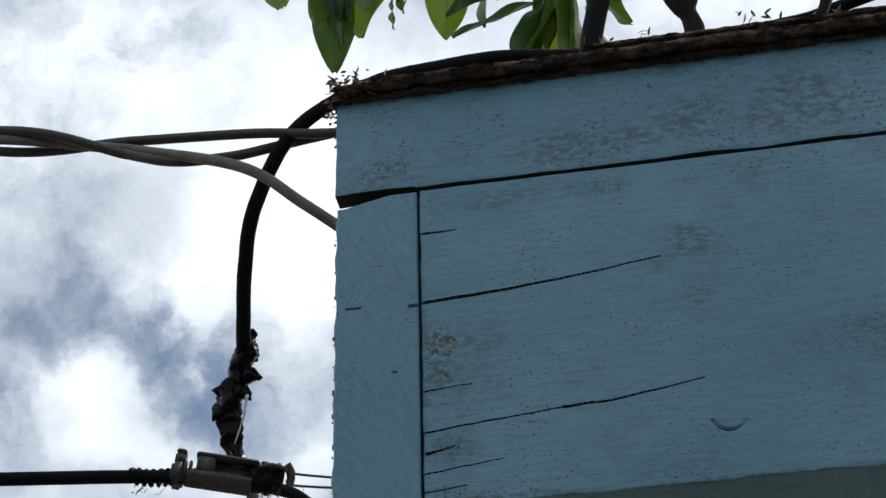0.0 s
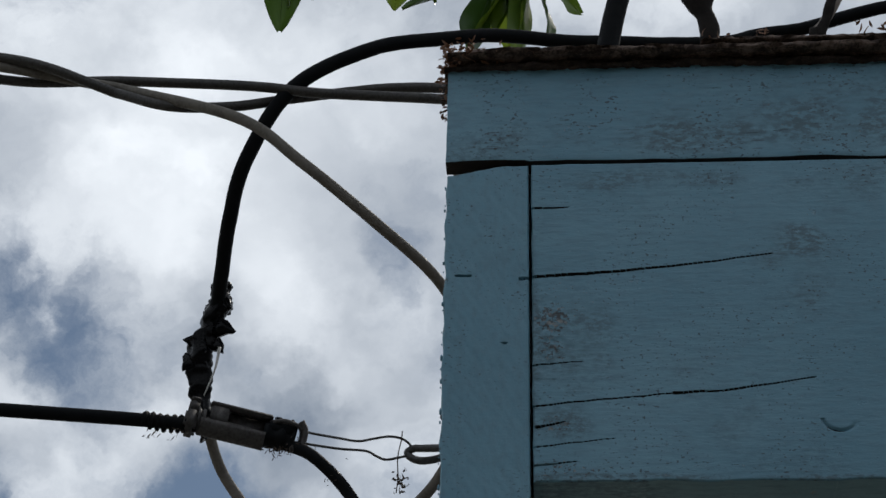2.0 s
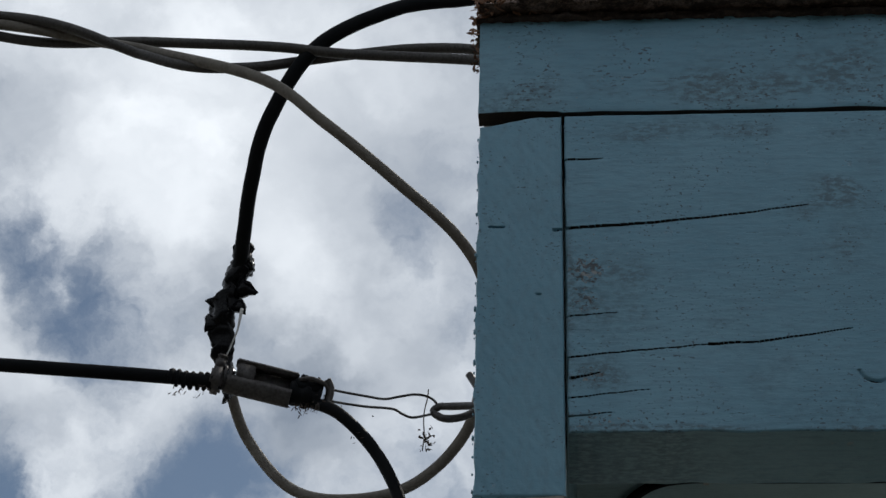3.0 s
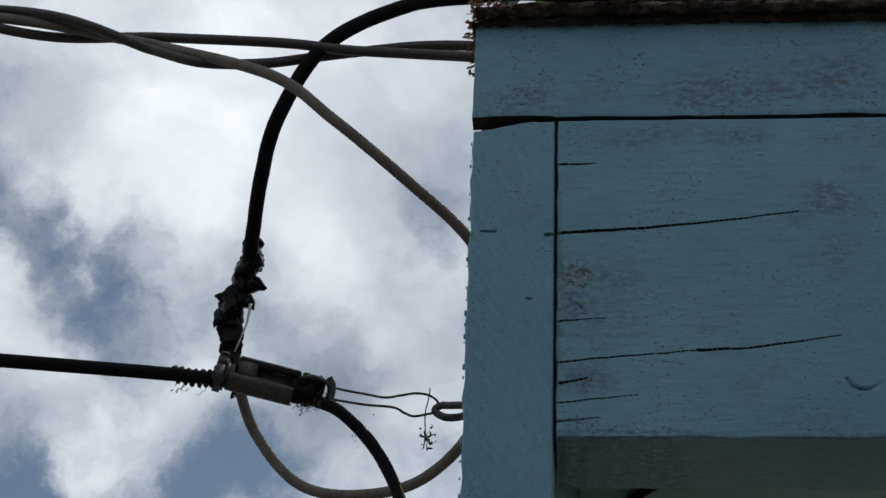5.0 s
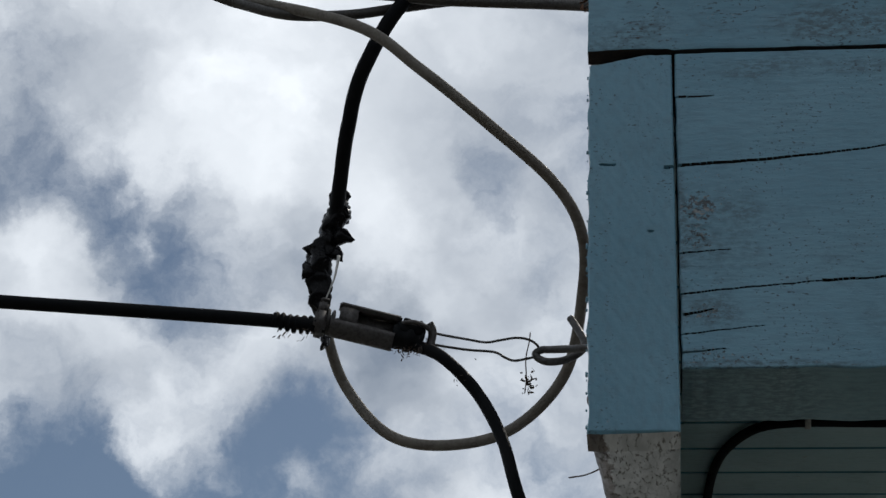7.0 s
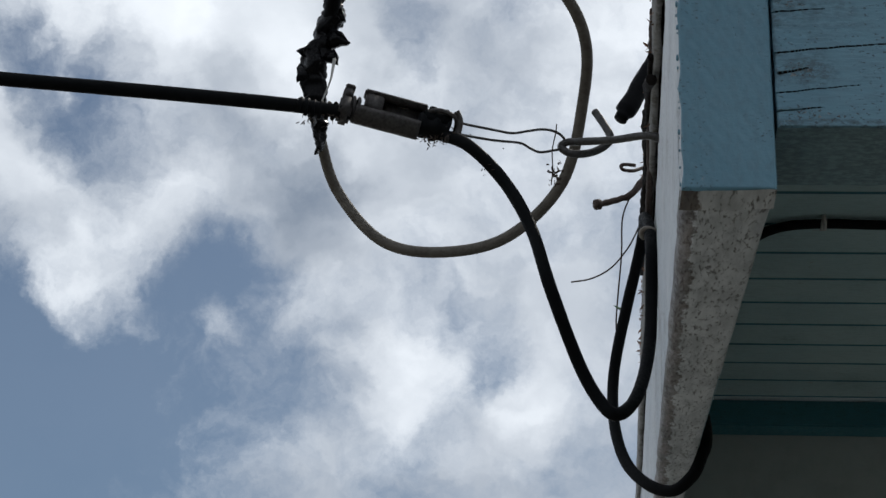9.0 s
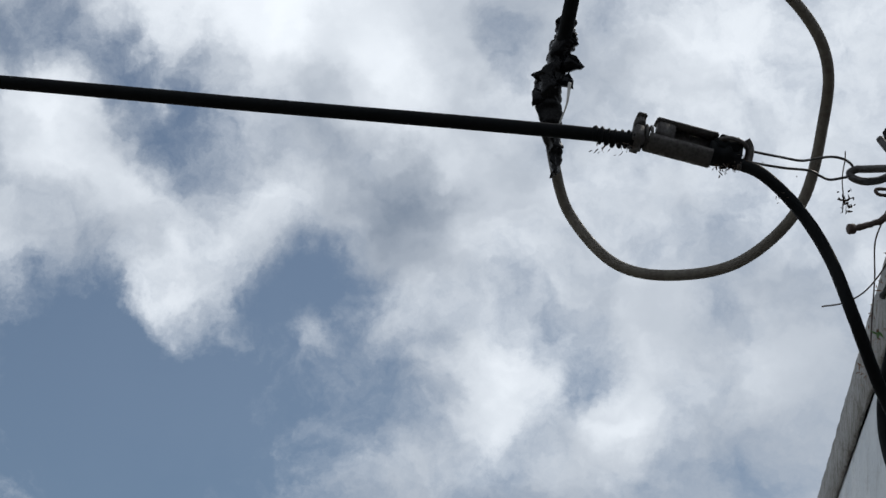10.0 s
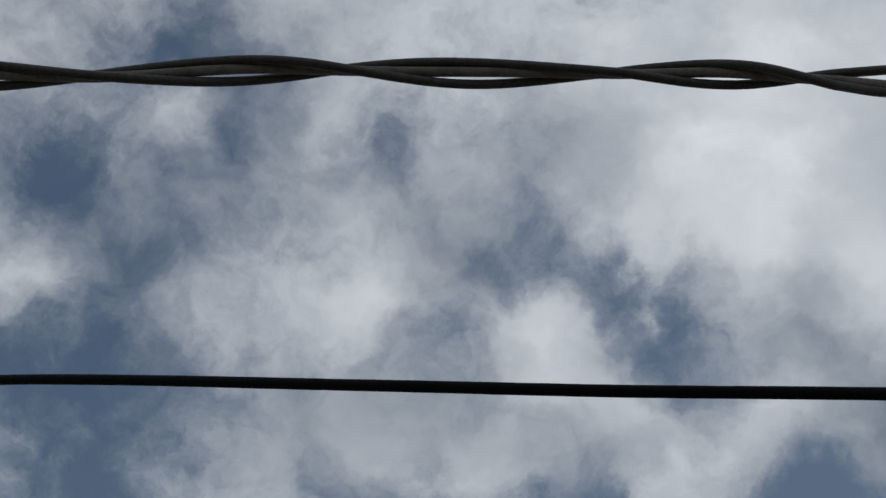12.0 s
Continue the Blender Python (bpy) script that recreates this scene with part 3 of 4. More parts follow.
def ragged_layer(name, label, x0, x1, y, z, height, depth, mat, seed, parent=None):
    """A rough weathered sheet edge that runs along the front of the roof."""
    bm = bmesh.new()
    xs = steps_between(x0, min(x1, 0.34), 0.0018) + (steps_between(0.36, x1, 0.03) if x1 > 0.36 else [])
    profile = [(depth, 0.0), (0.004, 0.0), (0.0, 0.12), (0.0005, 0.4), (0.0, 0.7), (0.002, 0.95), (0.006, 1.0), (depth, 1.0)]

    def place(i, j):
        x = xs[i]
        py, pz = profile[j]
        fade = min(1.0, (x - x0) / 0.02 + 0.25)
        rough = noise.fractal((x * 70, j * 1.9, seed), 0.6, 2.2, 5)
        fine = noise.noise((x * 300, j * 2.3, seed))
        h = height * fade * (0.88 + 0.30 * noise.noise((x * 26, seed, 0.0)) + 0.14 * noise.noise((x * 130, seed, 4.0)))
        return Vector((x, y + py + (0.0034 * rough + 0.0016 * fine if j in range(1, 7) else 0.0),
                       z + pz * h + rise(py) + (0.0017 * rough + 0.0010 * fine if 1 <= j else 0.0)))

    rows = grid_sheet(bm, len(xs), len(profile), place)
    for a, b in zip(rows, rows[1:]):
        bm.faces.new((a[-1], b[-1], b[0], a[0]))
    bm.faces.new(rows[0])
    bm.faces.new(rows[-1][::-1])
    return part(name, bm, mat, parent, label)


def roof_edge():
    edge = thing("roof_edge", "rotten brown layered roof edge above the fascia", "roof edge", (0, 0, 0), kind="structure")
    ragged_layer("drip_strip", "dark lower strip", -0.047, 2.4, -0.0045, 2.4535, 0.0050, 0.05, ROOFING, 1.0, edge)
    ragged_layer("weathered_layer", "split brown weathered layer", -0.045, 2.4, -0.012, 2.4578, 0.0055, 0.06, ROOF_EDGE, 7.0, edge)
    ragged_layer("upper_layer", "curled bark-like upper layer", 0.095, 2.4, -0.010, 2.4650, 0.0045, 0.06, ROOF_EDGE, 13.0, edge)
    ragged_layer("top_layer", "thin cracked top layer", 0.012, 2.4, -0.005, 2.4630, 0.0048, 0.06, ROOFING, 21.0, edge)


def sliver(bm, at, way, length, width, curl, rng):
    """A tiny curved dry leaf or bract."""
    way = Vector(way).normalized()
    side = way.orthogonal().normalized()
    side.rotate(Matrix.Rotation(rng.uniform(0, 6.28), 3, way))
    up = way.cross(side)
    last = None
    for k in range(5):
        t = k / 4
        c = Vector(at) + way * length * t + up * curl * length * t * t
        w = width * math.sin(math.pi * (0.12 + 0.84 * t))
        pair = [bm.verts.new(c - side * w), bm.verts.new(c + up * w * 0.5), bm.verts.new(c + side * w)]
        if last:
            bm.faces.new((last[0], last[1], pair[1], pair[0]))
            bm.faces.new((last[1], last[2], pair[2], pair[1]))
        last = pair


def litter():
    rng = random.Random(5)
    bm = bmesh.new()
    for _ in range(300):
        x = -0.047 + abs(rng.gauss(0, 0.018))
        z = 2.460 + rng.uniform(-0.004, 0.009) * (1 if x < -0.025 else 0.5)
        sliver(bm, (x, rng.uniform(-0.014, 0.025), z), (rng.uniform(-1, 1), rng.uniform(-1, 0.4), rng.uniform(-0.6, 0.5)), rng.uniform(0.002, 0.006), rng.uniform(0.0005, 0.0011), rng.uniform(-0.6, 0.9), rng)
    for _ in range(60):
        sliver(bm, (-0.0475 + rng.uniform(-0.002, 0.002), rng.uniform(-0.008, 0.03), 2.452 + rng.uniform(-0.010, 0.008)), (rng.uniform(-1, 0.4), rng.uniform(-1, 0.4), -0.6), rng.uniform(0.002, 0.005), 0.0008, rng.uniform(-0.6, 0.9), rng)
    for x, many in ((0.105, 6), (0.128, 7), (0.182, 5), (0.195, 6), (0.235, 7)):
        for _ in range(many):
            sliver(bm, (x + rng.gauss(0, 0.004), rng.uniform(-0.014, 0.0), 2.470 + rng.uniform(-0.003, 0.002)), (rng.uniform(-1, 1), rng.uniform(-1, 0.3), rng.uniform(-0.2, 0.8)), rng.uniform(0.003, 0.007), 0.0008, rng.uniform(-0.8, 0.8), rng)
    # along the outer side under the roof
    for _ in range(170):
        y = rng.uniform(0.20, 1.3)
        sliver(bm, (-0.0500 + OUTER * y + rng.uniform(-0.0012, 0.0006), y, 2.440 + rise(y) + rng.uniform(-0.045, 0.027)), (rng.uniform(-0.6, 0.3), rng.uniform(-1, 1), rng.uniform(-1, 0.6)), rng.uniform(0.003, 0.008), rng.uniform(0.0006, 0.0014), rng.uniform(-0.8, 0.8), rng)
    tagged(part("leaf_litter", bm, LITTER), "reddish-brown dry bracts and husks caught on the roof edge", "leaf litter", kind="stuff")


roof_edge()
litter()


# ---- cables ----
def taut_cable():
    """The black drop cable that comes in from the side to the clamp."""
    a, b = Vector((-0.258, 0.428, 2.4675)), Vector((-2.3371, 0.6768, 2.8348))
    pts = [a, (-0.300, 0.411, 2.4640), (-0.3889, 0.3890, 2.4605), (-0.5539, 0.3659, 2.4628), (-0.7728, 0.3732, 2.4896), (-1.1701, 0.4428, 2.5673), (-1.5608, 0.5279, 2.6412), (-1.9488, 0.6018, 2.7389), b]
    far = b + Vector((-0.98, 0.19, 0.245)) * 10
    cable = thing("drop_cable", "taut black cable that runs from the clamp into the distance", "cable", a)
    rod("sheath", [*pts, b.lerp(far, 0.1), far], 0.0054, RUBBER, cable, steps=14, rough=0.03, scale=24.0, base=a)
    return cable


UPPER = -1
NODE_TURN = 0.928
TWIST_NODES = (-0.14, 0.085, 0.300, 0.617, 0.889, 1.16, 1.43)       # where the strands lie one behind the other


def twist(run):
    """The turn of the strands at a length along the bundle, in radians."""
    k = 0
    while k < len(TWIST_NODES) - 2 and run > TWIST_NODES[k + 1]:
        k += 1
    return NODE_TURN + math.pi * (k + (run - TWIST_NODES[k]) / (TWIST_NODES[k + 1] - TWIST_NODES[k]))


def twisted_bundle():
    """Three flat-laid grey strands twisted round one another."""
    home = Vector((-0.4083, 0.7421, 3.0450))
    line = spline([home, (-0.5454, 0.7344, 3.0727), (-0.6768, 0.7158, 3.0831), (-0.8341, 0.6366, 3.0476), (-1.0282, 0.5204, 2.9956), (-1.2149, 0.3991, 2.9221), (-1.4082, 0.2169, 2.8211),
                   (-1.5912, 0.0392, 2.7093), (-2.15, -0.50, 2.50), (-2.9, -1.2, 2.34), (-4.4, -2.5, 2.30), (-8.0, -5.6, 2.9)], 24)
    thing_ob = thing("service_cable", "three twisted grey service strands sagging overhead", "cable", home)
    for k in (-1, 0, 1):
        path, run = [], 0.0
        for i, c in enumerate(line):
            way = (line[min(i + 1, len(line) - 1)] - line[max(i - 1, 0)]).normalized()
            side = way.cross(Vector((0, 0, 1))).normalized()
            up = side.cross(way)
            run += (c - line[i - 1]).length if i else 0.0
            if (i > 170 and i % 2) or run < 0.045:
                continue
            a = twist(run)
            off = k * 0.0118
            path.append(c + side * math.sin(a) * off + up * math.cos(a) * off + side * (0.0022 * math.sin(2 * a + k * 2.1)))
        path = path[::-1]
        if k == UPPER:       # the upper strand stays high and meets the house
            path += spline([path[-1], (-0.3116, 0.7321, 3.0464), (-0.2393, 0.7301, 3.0336), (-0.1759, 0.7231, 3.0220), (-0.1098, 0.7092, 3.0053), (-0.0642, 0.6922, 2.9856), (-0.0278, 0.6749, 2.9543), (0.056, 0.60, 2.88)], 10)[1:]
        if k == -UPPER:      # crosses under it and comes up again
            path += spline([path[-1], (-0.3926, 0.7231, 3.0140), (-0.3295, 0.7357, 3.0216), (-0.2752, 0.7471, 3.0384), (-0.2221, 0.7504, 3.0481), (-0.1566, 0.7400, 3.0457), (-0.0892, 0.7216, 3.0269), (-0.0293, 0.7013, 2.9894), (0.052, 0.61, 2.90)], 10)[1:]
        if k == 0:           # leaves the bundle and hangs in a wide loop to the taped joint
            path += spline([path[-1], (-0.3119, 0.6975, 2.9763), (-0.2415, 0.7013, 2.9197), (-0.1701, 0.7359, 2.8704), (-0.1097, 0.7827, 2.8325), (-0.0835, 0.8196, 2.7957), (-0.0844, 0.8722, 2.7571), (-0.1050, 0.9324, 2.6933),
                            (-0.1628, 0.9767, 2.6515), (-0.2332, 0.9837, 2.6365), (-0.2963, 0.9899, 2.6527), (-0.3457, 0.9833, 2.7079), (-0.3623, 0.9405, 2.7478), (-0.3669, 0.8974, 2.7772)], 12)[1:]
        part("strand", tube(bmesh.new(), path, 0.0059 if k == 0 else 0.0055, 24, 0.0, 20.0, home), GREY_PVC if k == 0 else STRAND, thing_ob,
             "light grey strand that leaves the twist in a loop" if k == 0 else "")
    return thing_ob


def lead_in():
    """The thick black cable that arches up from the joint and over the roof."""
    home = Vector((-0.36, 0.835, 2.80))
    ob = thing("lead_in_cable", "thick black cable arching from a taped joint over the roof", "cable", home)
    rod("sheath", [(-0.362, 0.900, 2.8350), (-0.3535, 0.886, 2.8690), (-0.3461, 0.8573, 2.8870), (-0.3325, 0.8065, 2.9281), (-0.3107, 0.7625, 2.9758), (-0.2620, 0.7336, 3.0449), (-0.1821, 0.7426, 3.1030), (-0.1125, 0.7721, 3.1398),
                   (-0.0472, 0.8042, 3.1706), (0.0263, 0.8385, 3.1895), (0.0832, 0.8596, 3.2039), (0.1470, 0.8819, 3.2189), (0.2209, 0.9022, 3.2370), (0.2957, 0.9169, 3.2642), (0.55, 0.93, 3.29), (0.9, 1.0, 2.97), (1.0, 1.05, 2.605)],
        0.0080, RUBBER, ob, "", 14, 12, 0.05, 60.0, home)
    # taped joint: a lumpy wrap with torn flaps
    path = spline([(-0.352, 0.895, 2.902), (-0.351, 0.895, 2.874), (-0.357, 0.895, 2.86), (-0.36, 0.895, 2.838), (-0.367, 0.895, 2.822), (-0.368, 0.895, 2.809), (-0.369, 0.895, 2.793),
                   (-0.366, 0.9, 2.772), (-0.362, 0.907, 2.756), (-0.36, 0.913, 2.738), (-0.36, 0.919, 2.722)], 12)
    girth = (0.0086, 0.0140, 0.0125, 0.0105, 0.0150, 0.0150, 0.0120, 0.0105, 0.0085, 0.0078, 0.0070)

    def lump(t):
        k = min(t * 10, 9.999)
        f = k - int(k)
        f = f * f * (3 - 2 * f)
        return girth[int(k)] * (1 - f) + girth[int(k) + 1] * f

    bm = tube(bmesh.new(), path, lump, 26, 0.0, 75.0, home)
    for v in bm.verts:
        q = v.co * 1.0
        v.co += Vector((noise.noise(q * 62), noise.noise(q * 62 + Vector((9, 0, 0))), noise.noise(q * 55 + Vector((0, 7, 0))))) * 0.0068
        v.co += Vector((noise.noise(q * 190), 0, noise.noise(q * 190 + Vector((0, 0, 5))))) * 0.0030
    part("tape_wrap", bm, TAPE, ob, "lumpy glossy black tape")
    for at, way, size in (((-0.343, 0.887, 2.838), (1.0, -0.1, -0.35), 0.021), ((-0.376, 0.887, 2.824), (-1.0, -0.2, 0.1), 0.018), ((-0.346, 0.887, 2.870), (0.8, -0.1, -0.7), 0.017),
                          ((-0.379, 0.887, 2.796), (-0.5, -0.2, -0.9), 0.018), ((-0.348, 0.885, 2.814), (0.6, -0.2, -0.9), 0.016)):
        bm = bmesh.new()
        a, w = Vector(at) - home, Vector(way).normalized()
        s = w.cross(Vector((0.1, 1, 0.2))).normalized()
        u = w.cross(s)
        outline = (s * 0.5 - w * 0.5, s * 0.42 + w * 0.1, s * 0.16 + w * 0.42, s * 0.05 + w * 0.62, s * -0.12 + w * 0.45, s * -0.2 + w * 0.2, s * -0.45 - w * 0.1, s * -0.5 - w * 0.5)
        v = [bm.verts.new(a + q * size - u * size * 0.14 + u * 0.1 * size * noise.noise(q * 9)) for q in outline]
        v2 = [bm.verts.new(q.co + u * size * 0.30 * (0.4 if k in (2, 3, 4) else 1.0)) for k, q in enumerate(v)]
        bm.faces.new(v), bm.faces.new(v2[::-1])
        for k in range(len(v)):
            bm.faces.new((v[k], v[(k + 1) % len(v)], v2[(k + 1) % len(v)], v2[k]))
        part("tape_flap", bm, TAPE, ob, "torn glossy end of black tape")
    rod("loose_strip", [(-0.345, 0.88, 2.81), (-0.346, 0.879, 2.794), (-0.348, 0.879, 2.78), (-0.357, 0.883, 2.754)], lambda t: 0.0020 - 0.0013 * t, CLIP, ob, "thin pale loose end of tape", 6, 8, 0, 60, home)


def clamp():
    """The wedge clamp that holds the drop cable, with its wire bail."""
    a, b = Vector((-0.2695, 0.425, 2.4685)), Vector((-0.1805, 0.449, 2.4685))
    ob = thing("cable_clamp", "grey dirty drop-cable clamp with a wire bail", "cable clamp", a)
    ahead = (b - a).normalized()
    stand = Matrix.Translation(a) @ (Matrix((ahead, Vector((0, 0, 1)).cross(ahead), Vector((0, 0, 1)))).transposed().to_4x4()) @ pose(0, 0, 0.0055, 0, 8.0, 0) @ Matrix.Diagonal((1.04, 1.15, 1.14, 1))
    ob.matrix_world = stand
    back = stand.inverted()
    wind = [Vector((-0.265, 0.4258, 2.4675)).lerp(Vector((-0.297, 0.4122, 2.4642)), k / 80) + Vector((0, 0.0060 * math.cos(k * math.pi / 6), 0.0058 * math.sin(k * math.pi / 6))) for k in range(81)]
    # local: x along the clamp, -y to the viewer, z up
    bm = bmesh.new()
    grid = []
    for x in steps_between(0.012, 0.060, 0.003):          # lower trough
        grid.append([bm.verts.new((x, 0.0085 * math.cos(t) * (1 + 0.04 * noise.noise((x * 90, t, 0))), -0.0015 + 0.0088 * math.sin(t))) for t in [math.pi + math.pi * k / 10 for k in range(11)]]
                    + [bm.verts.new((x, 0.0068 * math.cos(t), -0.0015 + 0.0072 * math.sin(t))) for t in [2 * math.pi - math.pi * k / 10 for k in range(11)]])
    for r, s in zip(grid, grid[1:]):
        for k in range(22):
            bm.faces.new((r[k], r[(k + 1) % 22], s[(k + 1) % 22], s[k]))
    bm.faces.new(grid[0]), bm.faces.new(grid[-1][::-1])
    part("trough", bm, CLAMP, ob)
    part("top_bar", box(bmesh.new(), (0.016, -0.006, 0.0112), (0.063, 0.005, 0.0142), 0.0010), CLAMP, ob)
    part("wedge", box(box(bmesh.new(), (0.014, -0.005, -0.005), (0.050, 0.005, 0.0020), 0.0015), (0.030, 0.0010, -0.004), (0.062, 0.004, 0.0115), 0.001), CLAMP_DARK, ob, "dark wedge inside the clamp")
    part("spacer", box(bmesh.new(), (0.0175, -0.0056, -0.003), (0.0310, 0.004, 0.0118), 0.0012), CLAMP, ob)
    bm = bmesh.new()
    box(bm, (0.0, -0.0085, -0.011), (0.0095, 0.0085, 0.0035), 0.002)
    box(bm, (0.001, -0.0055, 0.0030), (0.0085, 0.0055, 0.0125), 0.0018)
    box(bm, (0.0015, -0.006, 0.0115), (0.0088, 0.006, 0.0142), 0.0009)
    part("collar", bm, CLAMP, ob)
    bm = tube(bmesh.new(), [(0.058 + 0.001 * k, 0, 0.001) for k in range(24)], lambda t: 0.0072 + 0.0010 * math.sin(t * 14), 14, 0.25, 150)
    box(bm, (0.060, -0.006, 0.0015), (0.082, 0.004, 0.0110), 0.0015)
    box(bm, (0.064, -0.0065, 0.0100), (0.070, 0.003, 0.0135), 0.0008)
    box(bm, (0.0755, -0.0065, 0.0100), (0.079, 0.003, 0.0140), 0.0008)
    part("gripped_cable", bm, RUBBER, ob)
    bm = tube(bmesh.new(), spline([(0.062, -0.004, 0.009), (0.072, -0.0085, 0.010), (0.0835, -0.006, 0.009), (0.086, 0.0, 0.004), (0.084, 0.005, 0.001)], 8), 0.0016, 8)
    tube(bm, spline([(0.083, -0.006, 0.0135), (0.0875, -0.004, 0.008), (0.087, -0.003, -0.003), (0.080, -0.005, -0.008)], 8), lambda t: 0.0030 - 0.001 * t, 8)
    part("end_loop", bm, CLAMP, ob)
    part("lashing", tube(bmesh.new(), [back @ q for q in wind], lambda t: 0.0013 + 0.0006 * math.sin(t * 47), 8, 0.4, 300), RUBBER, ob, "dark wire lashing wound round the cable")
    part("coil", tube(bmesh.new(), [(0.0085 + 0.0036 * k / 12, 0.0075 * math.cos(k * math.pi / 6), 0.0080 * math.sin(k * math.pi / 6) - 0.001) for k in range(0, 26)], 0.0013, 6), CLAMP_DARK, ob)
    home = Vector((-0.145, 0.464, 2.469))
    bail = thing("wire_bail", "thin bent steel wire linking the clamp to a hook", "wire", home)
    rod("wire", [(-0.185, 0.448, 2.4765), (-0.18, 0.454, 2.4755), (-0.155, 0.46, 2.473), (-0.141, 0.463, 2.472), (-0.13, 0.466, 2.4755), (-0.118, 0.469, 2.479), (-0.108, 0.472, 2.4785), (-0.1015, 0.475, 2.474),
                 (-0.103, 0.477, 2.4675), (-0.111, 0.473, 2.4625), (-0.12, 0.47, 2.4595), (-0.127, 0.468, 2.4615), (-0.135, 0.465, 2.4645), (-0.155, 0.461, 2.4645), (-0.178, 0.455, 2.4655), (-0.185, 0.452, 2.4665)],
        0.0010, STEEL, bail, "", 8, 8, 0, 60, home)


def hook():
    home = Vector((-0.04, 0.434, 2.453))
    ob = thing("eye_hook", "grey steel screw hook turned into the rake board", "hook", home)
    rod("rod", [(-0.025, 0.424, 2.441), (-0.04, 0.429, 2.45), (-0.065, 0.454, 2.461), (-0.092, 0.473, 2.4705), (-0.0985, 0.476, 2.472), (-0.1035, 0.477, 2.4695), (-0.102, 0.477, 2.4655), (-0.094, 0.476, 2.4615), (-0.081, 0.479, 2.4645),
                (-0.07, 0.484, 2.4735), (-0.066, 0.488, 2.483), (-0.07, 0.491, 2.495), (-0.078, 0.494, 2.5105)], 0.0030, STEEL, ob, "", 10, 10, 0.05, 90, home)


def hanging_cable():
    """The tail of the drop cable: down in a U, up to a tie on the side board, down again and under the board."""
    home = Vector((-0.055, 0.40, 2.33))
    ob = thing("hanging_cable", "black cable tail looped and tied to the rake board", "cable", home)
    rod("sheath", [(-0.2102, 0.4481, 2.4640), (-0.1941, 0.4455, 2.4600), (-0.1713, 0.4414, 2.4471), (-0.1448, 0.4473, 2.4200), (-0.1247, 0.4438, 2.3798), (-0.1105, 0.4356, 2.3292), (-0.0910, 0.4605, 2.2841), (-0.0767, 0.4675, 2.2580),
                   (-0.0639, 0.4654, 2.2438), (-0.0509, 0.4780, 2.2578), (-0.0416, 0.5000, 2.2893), (-0.0361, 0.5200, 2.3278), (-0.0343, 0.5260, 2.3682), (-0.0340, 0.5260, 2.4019), (-0.0338, 0.5550, 2.4393),
                   (-0.0356, 0.6000, 2.4734), (-0.0346, 0.6400, 2.4840), (-0.0379, 0.6600, 2.4701), (-0.0462, 0.6900, 2.4418), (-0.0553, 0.7100, 2.4030), (-0.0593, 0.7150, 2.3683), (-0.0577, 0.7000, 2.3264), (-0.0494, 0.6750, 2.2872), (-0.0335, 0.6500, 2.2600), (-0.0150, 0.6350, 2.2494), (-0.0002, 0.6250, 2.2578), (0.0077, 0.6250, 2.2743), (0.0134, 0.6400, 2.2968),
                   (0.016, 0.72, 2.36), (0.019, 0.86, 2.47), (0.024, 1.05, 2.552), (0.030, 1.2, 2.585)],
        0.0048, RUBBER, ob, "", 12, 10, 0.04, 60, home)
    bm = tube(bmesh.new(), [(-0.0339 + 0.0068 * math.cos(a), 0.5500 + 0.0068 * math.sin(a), 2.4326 + 0.001 * math.sin(2 * a)) for a in [2 * math.pi * k / 24 for k in range(25)]], 0.0022, 8, 0.2, 200, home)
    part("cable_tie", bm, CORD, ob, "grey-brown cord tie")
    run = thing("eave_cable", "black cable clipped along the boards under the eave", "cable", (0.115, 0.638, 2.489))
    base = (0.115, 0.638, 2.489)
    rod("sheath", [(2.3, 0.645, 2.4901), (1.0, 0.642, 2.4896), (0.40, 0.641, 2.4894), (0.1803, 0.640, 2.4892), (0.1148, 0.6376, 2.4888), (0.078, 0.6504, 2.4911), (0.056, 0.696, 2.4993), (0.0425, 0.7686, 2.5123), (0.0373, 0.8899, 2.5342),
                   (0.0390, 1.0796, 2.5683), (0.040, 1.28, 2.6044), (0.040, 1.318, 2.598)],
        0.0043, RUBBER, run, "", 12, 12, 0.04, 60, base)
    for x, y, turn in ((0.115, 0.638, 0), (0.0392, 1.05, 1)):
        bm = bmesh.new()
        ring = [((0 if turn == 0 else 0.0052 * math.cos(a)), (0.0052 * math.cos(a) if turn == 0 else 0), 0.0052 * math.sin(a)) for a in [math.pi + math.pi * k / 12 for k in range(13)]]
        for dx in (-0.0012, 0.0012):
            tube(bm, [(p[0] + (dx if turn == 0 else 0) + x, p[1] + (dx if turn else 0) + y, p[2] + 2.3745 + rise(y)) for p in ring], 0.0014, 6, 0, 60, base)
        box(bm, Vector((x - 0.0018, y - 0.009, 2.3745 + rise(y) - 0.003)) - Vector(base), Vector((x + 0.0018, y - 0.005, 2.38 + rise(y))) - Vector(base), 0.001)
        part("cable_clip", bm, CLIP, run, "small white cable clip")


taut_cable()
twisted_bundle()
lead_in()
clamp()
hook()
hanging_cable()


